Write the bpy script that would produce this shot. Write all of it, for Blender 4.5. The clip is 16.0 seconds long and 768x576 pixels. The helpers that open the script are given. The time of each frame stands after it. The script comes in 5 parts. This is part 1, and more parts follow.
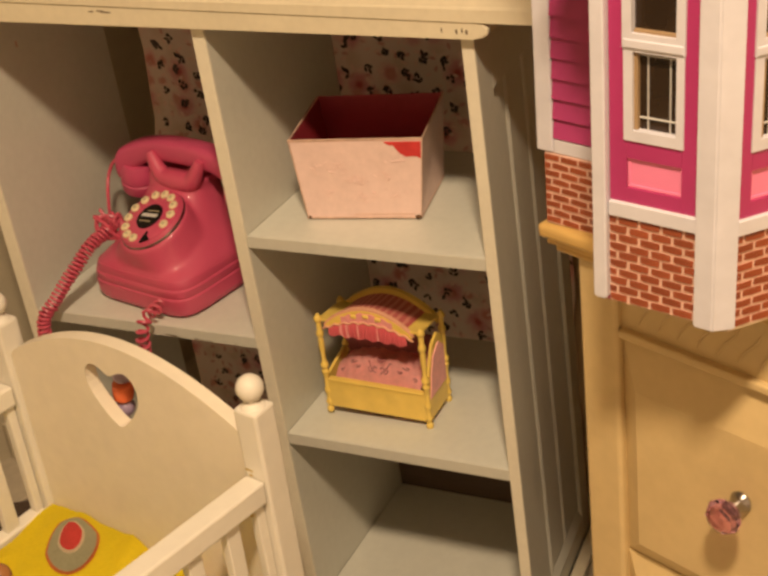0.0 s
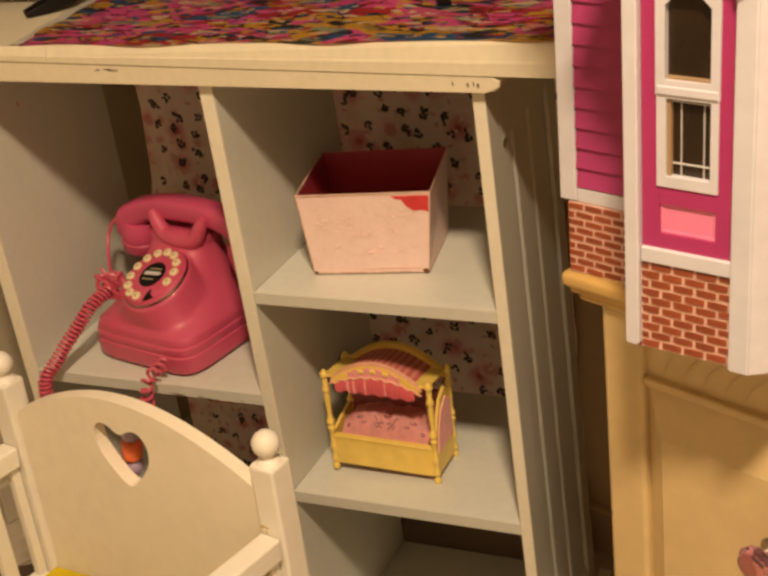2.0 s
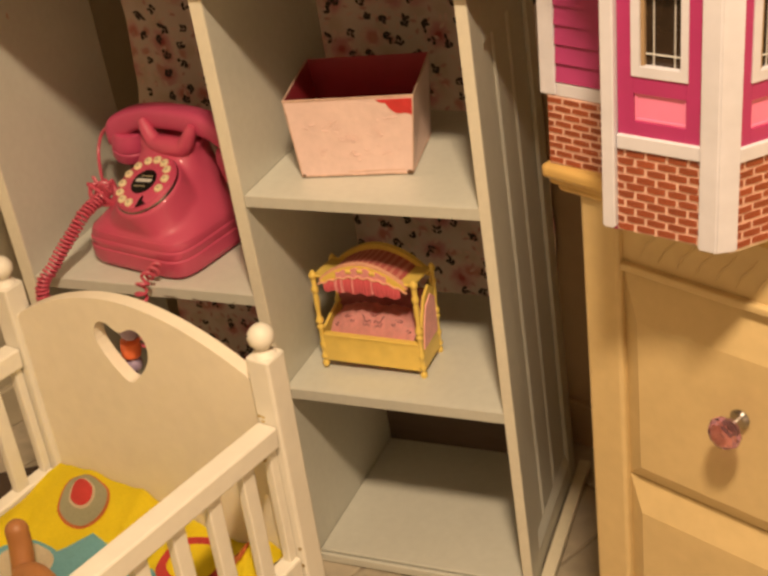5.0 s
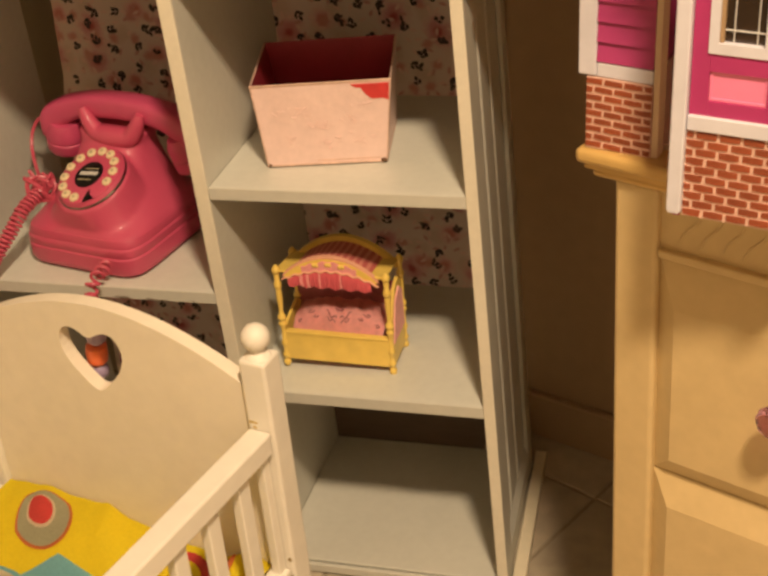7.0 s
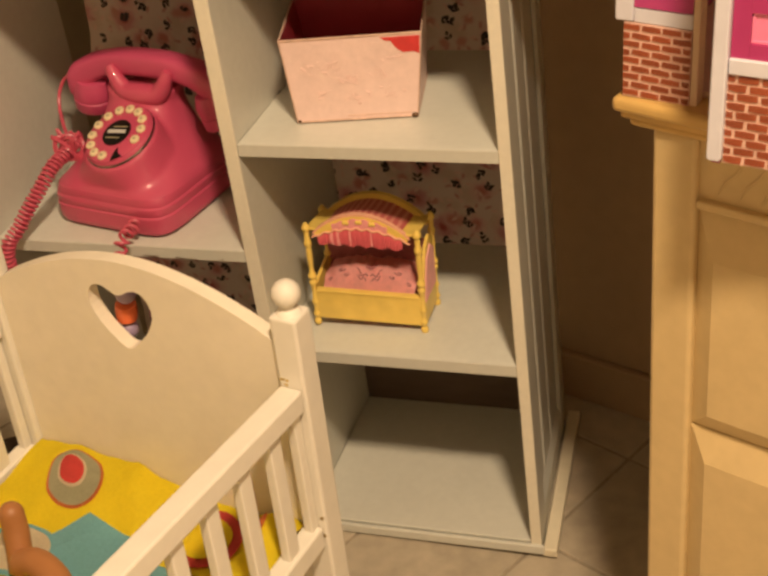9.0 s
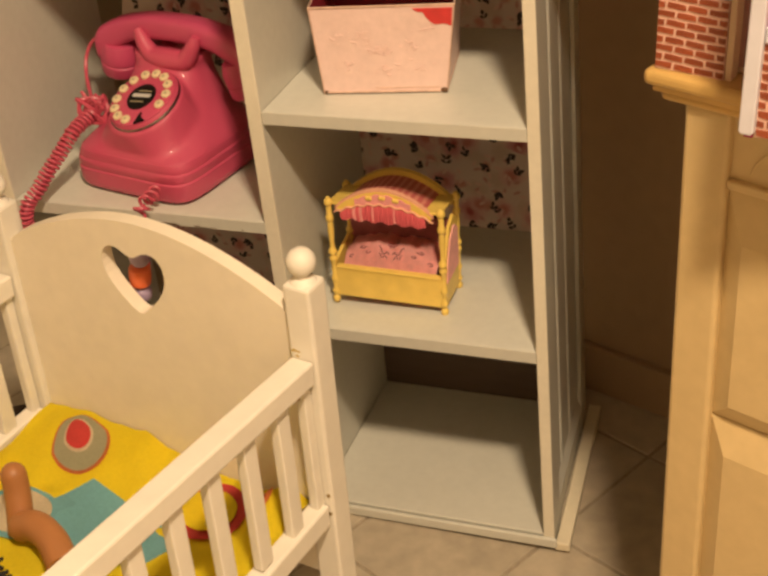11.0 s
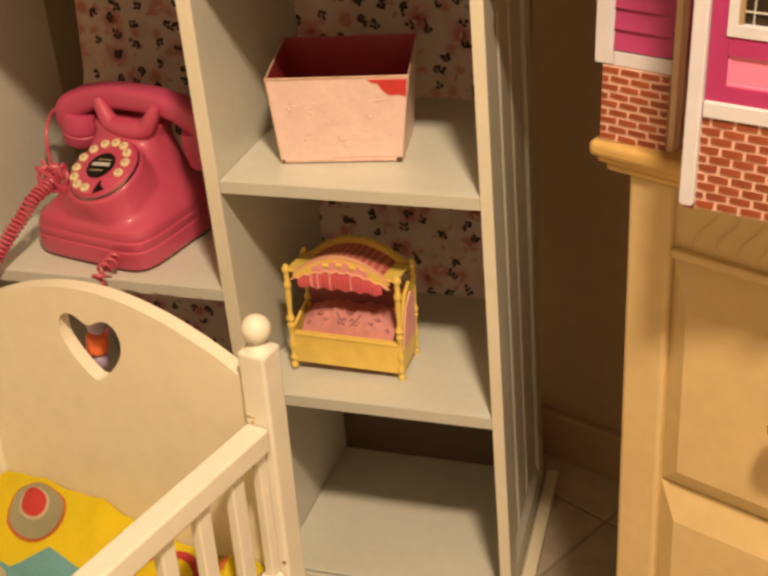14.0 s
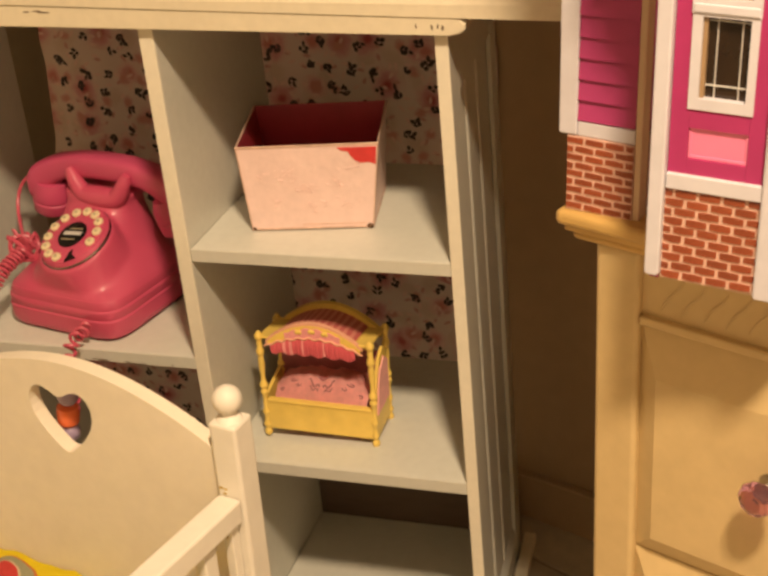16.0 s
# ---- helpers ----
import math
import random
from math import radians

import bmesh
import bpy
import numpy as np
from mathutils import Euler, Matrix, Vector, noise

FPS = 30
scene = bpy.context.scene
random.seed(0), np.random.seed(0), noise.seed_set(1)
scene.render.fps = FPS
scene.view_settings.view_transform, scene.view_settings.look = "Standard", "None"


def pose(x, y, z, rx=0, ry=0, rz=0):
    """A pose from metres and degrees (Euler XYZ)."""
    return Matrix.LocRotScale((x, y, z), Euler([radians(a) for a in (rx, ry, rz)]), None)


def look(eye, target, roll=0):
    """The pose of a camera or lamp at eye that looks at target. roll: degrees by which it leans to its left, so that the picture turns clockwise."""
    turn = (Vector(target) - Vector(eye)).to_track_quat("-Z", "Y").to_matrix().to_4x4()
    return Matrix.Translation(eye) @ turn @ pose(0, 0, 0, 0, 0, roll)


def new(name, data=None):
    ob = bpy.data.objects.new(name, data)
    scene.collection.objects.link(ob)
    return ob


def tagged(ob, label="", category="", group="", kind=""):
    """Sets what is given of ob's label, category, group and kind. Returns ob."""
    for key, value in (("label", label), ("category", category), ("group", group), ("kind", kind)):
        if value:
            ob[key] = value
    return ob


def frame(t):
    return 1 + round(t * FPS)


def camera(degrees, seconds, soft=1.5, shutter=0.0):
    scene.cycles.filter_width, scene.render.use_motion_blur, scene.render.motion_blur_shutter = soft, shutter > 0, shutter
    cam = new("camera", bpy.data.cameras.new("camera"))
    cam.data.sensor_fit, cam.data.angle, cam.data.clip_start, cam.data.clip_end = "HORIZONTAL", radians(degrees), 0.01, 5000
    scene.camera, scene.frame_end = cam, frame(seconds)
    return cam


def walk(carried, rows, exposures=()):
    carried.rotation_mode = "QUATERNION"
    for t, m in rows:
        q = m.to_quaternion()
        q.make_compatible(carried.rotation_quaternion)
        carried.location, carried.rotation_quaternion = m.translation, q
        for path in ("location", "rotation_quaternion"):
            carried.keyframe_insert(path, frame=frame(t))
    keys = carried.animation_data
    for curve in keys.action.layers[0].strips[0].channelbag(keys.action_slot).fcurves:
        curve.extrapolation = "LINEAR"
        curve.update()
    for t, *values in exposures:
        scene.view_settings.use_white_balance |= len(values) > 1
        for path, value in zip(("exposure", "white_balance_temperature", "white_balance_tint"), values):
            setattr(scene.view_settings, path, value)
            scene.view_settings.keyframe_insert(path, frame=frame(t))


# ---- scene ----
cam = camera(31.9, 16.0, soft=3.0, shutter=0.3)
PATH = [
    (0, (0.8062, -1.1523, 1.2542), (0.0055, 0.3023, 0.3306), -7.29),
    (0.3, (0.7942, -1.1539, 1.2528), (0.0134, 0.3146, 0.3341), -6.92),
    (0.5, (0.7862, -1.1549, 1.2519), (0.0203, 0.3313, 0.3493), -6.98),
    (0.8, (0.7796, -1.1581, 1.2569), (0.0188, 0.3497, 0.3866), -7.06),
    (1, (0.7753, -1.1603, 1.2603), (0.0105, 0.3591, 0.4139), -6.73),
    (1.3, (0.7713, -1.1628, 1.2646), (-0.0101, 0.3675, 0.4537), -6.73),
    (1.5, (0.7687, -1.1645, 1.2674), (-0.0201, 0.3690, 0.4697), -7.11),
    (1.8, (0.7671, -1.1696, 1.2573), (-0.0150, 0.3500, 0.4272), -7.33),
    (2, (0.7661, -1.1731, 1.2505), (-0.0045, 0.3405, 0.3988), -7.22),
    (2.3, (0.7588, -1.1779, 1.2497), (0.0258, 0.3619, 0.4120), -7.26),
    (2.5, (0.7540, -1.1811, 1.2491), (0.0264, 0.3618, 0.4125), -7.13),
    (2.8, (0.7371, -1.1865, 1.2471), (0.0186, 0.3409, 0.3748), -6.85),
    (3, (0.7259, -1.1902, 1.2457), (0.0112, 0.3318, 0.3608), -6.28),
    (3.3, (0.7399, -1.2004, 1.2520), (-0.0213, 0.2823, 0.3397), -6.14),
    (3.5, (0.7492, -1.2072, 1.2561), (-0.0091, 0.2518, 0.3041), -6.41),
    (3.8, (0.7766, -1.2250, 1.2599), (-0.0192, 0.2056, 0.2955), -7.03),
    (4, (0.7948, -1.2369, 1.2624), (-0.0210, 0.1920, 0.3124), -7.67),
    (4.3, (0.8078, -1.2444, 1.2608), (-0.0089, 0.1718, 0.2926), -8.04),
    (4.5, (0.8165, -1.2494, 1.2598), (0.0323, 0.1829, 0.2884), -8.39),
    (4.7, (0.8075, -1.2413, 1.2595), (0.0447, 0.2146, 0.3064), -8.17),
    (6.8, (0.6164, -1.2254, 1.2423), (0.1028, 0.3161, 0.2574), -5.63),
    (7, (0.6122, -1.2285, 1.2428), (0.0933, 0.3088, 0.2542), -5.42),
    (7.3, (0.6149, -1.2328, 1.2425), (0.1003, 0.3033, 0.2496), -5.05),
    (7.5, (0.6167, -1.2356, 1.2422), (0.1178, 0.3025, 0.2446), -5.00),
    (7.8, (0.6195, -1.2360, 1.2422), (0.1208, 0.3081, 0.2537), -5.69),
    (8, (0.6214, -1.2363, 1.2422), (0.1112, 0.3052, 0.2554), -6.19),
    (8.3, (0.6181, -1.2339, 1.2378), (0.1033, 0.3035, 0.2472), -6.37),
    (8.5, (0.6160, -1.2324, 1.2350), (0.1029, 0.2950, 0.2280), -6.20),
    (8.8, (0.6093, -1.2253, 1.2285), (0.0711, 0.2913, 0.2184), -6.18),
    (9, (0.6048, -1.2206, 1.2242), (0.0511, 0.2807, 0.1998), -6.52),
    (9.3, (0.6051, -1.2176, 1.2171), (0.0369, 0.2812, 0.1969), -6.58),
    (9.5, (0.6052, -1.2156, 1.2123), (0.0311, 0.2901, 0.2056), -6.67),
    (9.8, (0.6065, -1.2104, 1.2096), (0.0301, 0.2966, 0.2062), -5.79),
    (10, (0.6073, -1.2069, 1.2078), (0.0303, 0.2980, 0.2017), -5.34),
    (10.2, (0.6080, -1.2054, 1.2018), (0.0196, 0.2870, 0.1837), -5.44),
    (12.3, (0.6161, -1.2003, 1.1786), (0.0218, 0.2942, 0.1670), -4.07),
    (12.5, (0.6161, -1.1989, 1.1844), (0.0140, 0.3082, 0.1965), -4.42),
    (12.8, (0.6184, -1.2028, 1.1891), (0.0183, 0.3292, 0.2390), -4.25),
    (13, (0.6200, -1.2055, 1.1921), (0.0106, 0.3205, 0.2380), -4.39),
    (13.3, (0.6240, -1.2078, 1.1918), (0.0277, 0.3175, 0.2285), -4.28),
    (13.5, (0.6268, -1.2093, 1.1915), (0.0348, 0.3209, 0.2334), -4.18),
    (13.8, (0.6277, -1.2099, 1.1922), (0.0561, 0.3305, 0.2381), -3.72),
    (14, (0.6283, -1.2104, 1.1926), (0.0624, 0.3378, 0.2477), -3.86),
    (14.3, (0.6319, -1.2105, 1.1908), (0.0776, 0.3370, 0.2380), -3.91),
    (14.5, (0.6344, -1.2106, 1.1896), (0.0910, 0.3377, 0.2319), -3.67),
    (14.8, (0.6381, -1.2112, 1.1936), (0.1116, 0.3498, 0.2470), -3.48),
    (15, (0.6406, -1.2115, 1.1963), (0.1304, 0.3613, 0.2605), -3.05),
    (15.3, (0.6400, -1.2086, 1.1965), (0.1353, 0.3738, 0.2739), -3.12),
    (15.5, (0.6397, -1.2066, 1.1967), (0.1280, 0.3761, 0.2785), -3.29),
    (15.8, (0.6370, -1.2041, 1.2010), (0.1052, 0.3851, 0.3056), -3.75),
    (16, (0.6352, -1.2024, 1.2039), (0.0894, 0.3909, 0.3244), -4.05),
]
walk(cam, [(t, look(eye, target, roll)) for t, eye, target, roll in PATH], [(0.0, -0.25), (2.2, -0.23), (3.0, -0.21), (3.5, -0.14), (4.5, -0.13), (7.5, -0.1), (9.0, -0.12), (12.5, -0.01), (16.0, 0.0)])

# ---- light ----
world = bpy.data.worlds.new("room_glow")
scene.world = world
world.use_nodes = True
world.node_tree.nodes["Background"].inputs["Color"].default_value = (1.0, 0.72, 0.42, 1)
world.node_tree.nodes["Background"].inputs["Strength"].default_value = 0.0

WARM = (1.0, 0.735, 0.472)
lamp_data = bpy.data.lights.new("ceiling_lamp", "AREA")
lamp_data.shape = "DISK"
lamp_data.size = 0.22
lamp_data.energy = 84
lamp_data.color = WARM
lamp = new("ceiling_lamp", lamp_data)
lamp.matrix_world = look((0.902, -1.298, 2.472), (0.902, -1.298, 0))
scene.view_settings.exposure = 0.0


# ---- materials ----
def material(name, color, rough=0.5, metal=0.0, vary=0.12, grain=60.0, stain=6.0, bump=0.08, stretch=(1, 1, 1), dark=None, dark_at=0.62, coat=0.0, random_tone=0.0):
    """A painted or printed surface: base colour with fine grain and larger blotches, a slight relief and uneven gloss."""
    m = bpy.data.materials.new(name)
    m.use_nodes = True
    n, l = m.node_tree.nodes, m.node_tree.links
    b = n["Principled BSDF"]
    co = n.new("ShaderNodeTexCoord")
    mp = n.new("ShaderNodeMapping")
    mp.inputs["Scale"].default_value = stretch
    l.new(co.outputs["Object"], mp.inputs["Vector"])
    fine, big = n.new("ShaderNodeTexNoise"), n.new("ShaderNodeTexNoise")
    fine.inputs["Scale"].default_value, fine.inputs["Detail"].default_value = grain, 6
    big.inputs["Scale"].default_value, big.inputs["Detail"].default_value = stain, 4
    for t in (fine, big):
        l.new(mp.outputs["Vector"], t.inputs["Vector"])
    add = n.new("ShaderNodeMath")
    add.operation = "ADD"
    l.new(fine.outputs["Fac"], add.inputs[0])
    l.new(big.outputs["Fac"], add.inputs[1])
    ramp = n.new("ShaderNodeMapRange")
    ramp.inputs["From Min"].default_value, ramp.inputs["From Max"].default_value = 0.7, 1.3
    ramp.inputs["To Min"].default_value, ramp.inputs["To Max"].default_value = 1 - vary, 1 + vary * 0.5
    l.new(add.outputs[0], ramp.inputs["Value"])
    tone = n.new("ShaderNodeHueSaturation")
    tone.inputs["Color"].default_value = (*color, 1)
    value = ramp.outputs["Result"]
    if random_tone:
        info = n.new("ShaderNodeObjectInfo")
        r = n.new("ShaderNodeMapRange")
        r.inputs["To Min"].default_value, r.inputs["To Max"].default_value = 1 - random_tone, 1 + random_tone
        l.new(info.outputs["Random"], r.inputs["Value"])
        mul = n.new("ShaderNodeMath")
        mul.operation = "MULTIPLY"
        l.new(value, mul.inputs[0])
        l.new(r.outputs["Result"], mul.inputs[1])
        value = mul.outputs[0]
    l.new(value, tone.inputs["Value"])
    out = tone.outputs["Color"]
    if dark:
        wear = n.new("ShaderNodeTexNoise")
        wear.inputs["Scale"].default_value, wear.inputs["Detail"].default_value, wear.inputs["Roughness"].default_value = stain * 4, 8, 0.7
        l.new(mp.outputs["Vector"], wear.inputs["Vector"])
        w = n.new("ShaderNodeMapRange")
        w.inputs["From Min"].default_value, w.inputs["From Max"].default_value = dark_at, dark_at + 0.07
        l.new(wear.outputs["Fac"], w.inputs["Value"])
        mix = n.new("ShaderNodeMix")
        mix.data_type = "RGBA"
        l.new(w.outputs["Result"], mix.inputs["Factor"])
        l.new(out, mix.inputs["A"])
        mix.inputs["B"].default_value = (*dark, 1)
        out = mix.outputs["Result"]
    l.new(out, b.inputs["Base Color"])
    gloss = n.new("ShaderNodeMapRange")
    gloss.inputs["To Min"].default_value, gloss.inputs["To Max"].default_value = max(rough - 0.1, 0.03), min(rough + 0.12, 1)
    l.new(big.outputs["Fac"], gloss.inputs["Value"])
    l.new(gloss.outputs["Result"], b.inputs["Roughness"])
    b.inputs["Metallic"].default_value = metal
    b.inputs["Coat Weight"].default_value = coat
    b.inputs["Coat Roughness"].default_value = 0.07
    if bump:
        bp = n.new("ShaderNodeBump")
        bp.inputs["Strength"].default_value, bp.inputs["Distance"].default_value = bump, 0.002
        l.new(add.outputs[0], bp.inputs["Height"])
        l.new(bp.outputs["Normal"], b.inputs["Normal"])
    return m


GREY_PAINT = material("grey_white_paint", (0.58, 0.58, 0.52), 0.38, grain=90, stain=7, vary=0.055, bump=0.05, dark=(0.42, 0.38, 0.29), dark_at=0.70)
CREAM_PAINT = material("cream_trim_paint", (0.69, 0.63, 0.48), 0.42, grain=90, stain=8, vary=0.07, bump=0.06, dark=(0.40, 0.32, 0.2), dark_at=0.70)
# Crib paint made lighter and warmer for light bounced off the yellow blanket.
HEADBOARD_BOUNCE = material("crib_paint_with_bounce", (0.80, 0.73, 0.60), 0.5, grain=50, stain=5, vary=0.06, bump=0.05)
CRIB_PAINT = material("ivory_crib_paint", (0.755, 0.72, 0.635), 0.52, grain=50, stain=5, vary=0.06, bump=0.05, dark=(0.6, 0.5, 0.3), dark_at=0.76)
# Bookcase paint lightened; the lamp's light on the shelf tops is in the colour.
SHELF_LIT_PAINT = material("lit_shelf_paint", (0.635, 0.645, 0.585), 0.34, grain=90, stain=7, vary=0.06, bump=0.05, dark=(0.52, 0.48, 0.38), dark_at=0.72)
CABINET_TOP = material("golden_wood_varnish", (0.60, 0.39, 0.13), 0.3, grain=40, stain=8, vary=0.2, bump=0.06, stretch=(0.3, 1, 1))
CABINET_PAINT = material("golden_cream_cabinet_paint", (0.60, 0.452, 0.225), 0.35, grain=70, stain=6, vary=0.08, bump=0.08, dark=(0.42, 0.3, 0.16), dark_at=0.78)
WALL_PAINT = material("brown_wall_paint", (0.37, 0.255, 0.15), 0.7, grain=40, stain=3, vary=0.08, bump=0.08)
ROOM_PAINT = material("beige_room_paint", (0.74, 0.68, 0.585), 0.8, grain=120, stain=2, vary=0.08, bump=0.2)
GREY_WALL = material("grey_beige_wall_paint", (0.47, 0.41, 0.30), 0.7, grain=40, stain=3, vary=0.08, bump=0.08)
CEILING_PAINT = material("white_ceiling_paint", (0.84, 0.82, 0.78), 0.9, grain=150, stain=2, vary=0.05, bump=0.2)
SHADE_BROWN = material("dark_brown_shade", (0.11, 0.075, 0.05), 0.7, grain=60, stain=8, vary=0.25, bump=0.1, stretch=(0.2, 1, 1))
DARK_SHEET = material("dark_brown_weave", (0.07, 0.045, 0.03), 0.95, grain=300, stain=20, vary=0.3, bump=0.5)
EDGE_LIT_PAINT = material("lit_edge_cream", (0.73, 0.69, 0.57), 0.42, grain=120, stain=14, vary=0.06, bump=0.06, dark=(0.50, 0.43, 0.30), dark_at=0.69)
FAINT_RED = material("faint_red_smudge", (0.52, 0.33, 0.27), 0.6, grain=90, stain=40, vary=0.2, bump=0.1)
HEM = material("white_cotton_hem", (0.80, 0.78, 0.70), 0.85, grain=260, stain=30, vary=0.1, bump=0.2)
SCUFF = material("grey_brown_scuff", (0.16, 0.12, 0.08), 0.7, grain=90, stain=40, vary=0.3, bump=0.1)
CHIP = material("yellowed_bare_paint", (0.55, 0.40, 0.12), 0.6, grain=90, stain=40, vary=0.3, bump=0.1)
TILE = material("beige_floor_tile", (0.44, 0.38, 0.29), 0.35, grain=40, stain=9, vary=0.22, bump=0.1, random_tone=0.08)
GROUT = material("dark_grout", (0.32, 0.27, 0.20), 0.9, grain=150, stain=20, vary=0.3, bump=0.4)
HANDSET = material("glossy_magenta_plastic", (0.53, 0.069, 0.164), 0.5, grain=30, stain=4, vary=0.05, bump=0.0, coat=0.3)
PHONE = material("glossy_pink_plastic", (0.54, 0.072, 0.148), 0.5, grain=30, stain=4, vary=0.05, bump=0.0, coat=0.4)
CORD = material("pink_cord_rubber", (0.55, 0.085, 0.14), 0.38, grain=60, stain=10, vary=0.08, bump=0.0)
DARK = material("black_plastic", (0.009, 0.007, 0.006), 0.5, grain=60, stain=6, vary=0.2, bump=0.03)
BUTTON = material("ivory_button", (0.78, 0.66, 0.42), 0.3, grain=60, stain=20, vary=0.1, bump=0.0)
CHROME = material("chrome_ring", (0.36, 0.34, 0.33), 0.22, metal=1.0, grain=60, stain=6, vary=0.05, bump=0.0)
TIN_PINK = material("crackled_pink_paint", (0.84, 0.63, 0.59), 0.5, grain=110, stain=22, vary=0.08, bump=0.4, dark=(0.86, 0.68, 0.62), dark_at=0.60)
TIN_RED = material("deep_red_enamel", (0.34, 0.034, 0.05), 0.3, grain=60, stain=8, vary=0.15, bump=0.1)
TIN_RED_BRIGHT = material("bare_red_enamel", (0.68, 0.05, 0.05), 0.4, grain=60, stain=18, vary=0.2, bump=0.15)
TIN_EDGE = material("worn_tin_rim", (0.74, 0.52, 0.42), 0.35, metal=0.3, grain=120, stain=30, vary=0.25, bump=0.1, dark=(0.25, 0.12, 0.07), dark_at=0.66)
TIN_DARK = material("dark_tin_seam", (0.16, 0.09, 0.05), 0.5, metal=0.5, grain=120, stain=30, vary=0.3, bump=0.2)
BED_YELLOW = material("mustard_yellow_plastic", (0.84, 0.61, 0.14), 0.35, grain=50, stain=14, vary=0.12, bump=0.05, dark=(0.86, 0.66, 0.18), dark_at=0.62)
BED_PINK = material("pink_printed_bedding", (0.97, 0.49, 0.48), 0.65, grain=200, stain=60, vary=0.14, bump=0.1, dark=(0.52, 0.18, 0.18), dark_at=0.70)
BED_TRIM = material("pale_pink_trim", (0.82, 0.43, 0.29), 0.5, grain=150, stain=40, vary=0.12, bump=0.1)
# Burgundy print of the bed's back, with the canopy's shade in its colour.
BED_BACK_SHADE = material("shaded_burgundy_print", (0.34, 0.10, 0.11), 0.6, grain=120, stain=45, vary=0.3, bump=0.05, dark=(0.20, 0.10, 0.08), dark_at=0.58)
BED_ROSE = material("rose_pink_print", (0.86, 0.36, 0.36), 0.55, grain=150, stain=40, vary=0.15, bump=0.1)
CARD_GREY = material("grey_printed_number", (0.42, 0.36, 0.22), 0.5, grain=60, stain=20, vary=0.1, bump=0.0)
RUFFLE = material("rose_red_ruffle", (0.70, 0.13, 0.16), 0.5, grain=60, stain=40, vary=0.25, bump=0.1)
SCROLL = material("dull_rose_print", (0.36, 0.13, 0.14), 0.7, grain=90, stain=40, vary=0.2, bump=0.0)
HOUSE_WHITE = material("white_dollhouse_paint", (0.63, 0.625, 0.70), 0.38, grain=70, stain=14, vary=0.08, bump=0.12)
HOUSE_PINK = material("magenta_dollhouse_paint", (0.40, 0.034, 0.148), 0.33, grain=60, stain=10, vary=0.08, bump=0.08)
HOUSE_SIDING = material("dark_pink_siding_paint", (0.40, 0.045, 0.17), 0.4, grain=60, stain=10, vary=0.12, bump=0.1, random_tone=0.05)
HOUSE_LIGHT_PINK = material("bubblegum_pink_paint", (0.80, 0.225, 0.40), 0.33, grain=60, stain=10, vary=0.06, bump=0.06)
HOUSE_MORTAR = material("pale_mortar_paint", (0.72, 0.46, 0.37), 0.6, grain=120, stain=25, vary=0.16, bump=0.2)
HOUSE_BRICK = material("red_brown_brick_paint", (0.29, 0.066, 0.026), 0.5, grain=120, stain=40, vary=0.3, bump=0.25, random_tone=0.16)
HOUSE_TAN = material("tan_wood", (0.66, 0.50, 0.34), 0.5, grain=40, stain=8, vary=0.14, bump=0.08, stretch=(1, 1, 0.2))
# Frieze tan, darkened for the shade under roof and cornice.
HOUSE_FRIEZE = material("shaded_frieze_tan", (0.56, 0.41, 0.30), 0.6, grain=40, stain=8, vary=0.1, bump=0.08)
# Tan wood with the shade of the window recess put into its colour.
REVEAL = material("shaded_tan_wood", (0.36, 0.24, 0.13), 0.6, grain=40, stain=8, vary=0.14, bump=0.08)
HOUSE_DARK = material("dark_house_inside", (0.05, 0.035, 0.025), 0.8, grain=30, stain=6, vary=0.4, bump=0.1)
MUNTIN = material("pale_muntin_print", (0.60, 0.59, 0.57), 0.4, grain=60, stain=10, vary=0.05, bump=0.0)
YELLOW_CLOTH = material("bright_yellow_blanket", (0.95, 0.77, 0.02), 0.85, grain=260, stain=9, vary=0.06, bump=0.15)
TEAL_CLOTH = material("teal_felt", (0.24, 0.54, 0.60), 0.9, grain=260, stain=14, vary=0.1, bump=0.35)
BROWN_DOLL = material("brown_vinyl", (0.36, 0.15, 0.05), 0.5, grain=60, stain=8, vary=0.08, bump=0.05)
BLACK_YARN = material("black_yarn", (0.018, 0.014, 0.012), 0.85, grain=200, stain=30, vary=0.3, bump=0.4)
RED_CLOTH = material("coral_red_felt", (0.72, 0.08, 0.07), 0.85, grain=260, stain=20, vary=0.1, bump=0.3)
SAGE_CLOTH = material("sage_felt", (0.46, 0.44, 0.28), 0.9, grain=260, stain=20, vary=0.1, bump=0.3)
ORANGE_CLOTH = material("orange_stitching", (0.72, 0.22, 0.06), 0.85, grain=260, stain=20, vary=0.1, bump=0.3)
PALE_CLOTH = material("pale_felt", (0.78, 0.66, 0.46), 0.9, grain=260, stain=20, vary=0.1, bump=0.3)
ORANGE_TOY = material("orange_toy_plastic", (0.78, 0.16, 0.05), 0.35, grain=60, stain=20, vary=0.08, bump=0.0)
LILAC_TOY = material("lilac_toy_plastic", (0.36, 0.28, 0.42), 0.35, grain=60, stain=20, vary=0.08, bump=0.0)
MAGENTA_TOY = material("dark_magenta_toy_plastic", (0.26, 0.02, 0.09), 0.4, grain=60, stain=20, vary=0.1, bump=0.0)
SCREEN = material("dark_screen_glass", (0.008, 0.007, 0.006), 0.12, grain=10, stain=2, vary=0.1, bump=0.0)
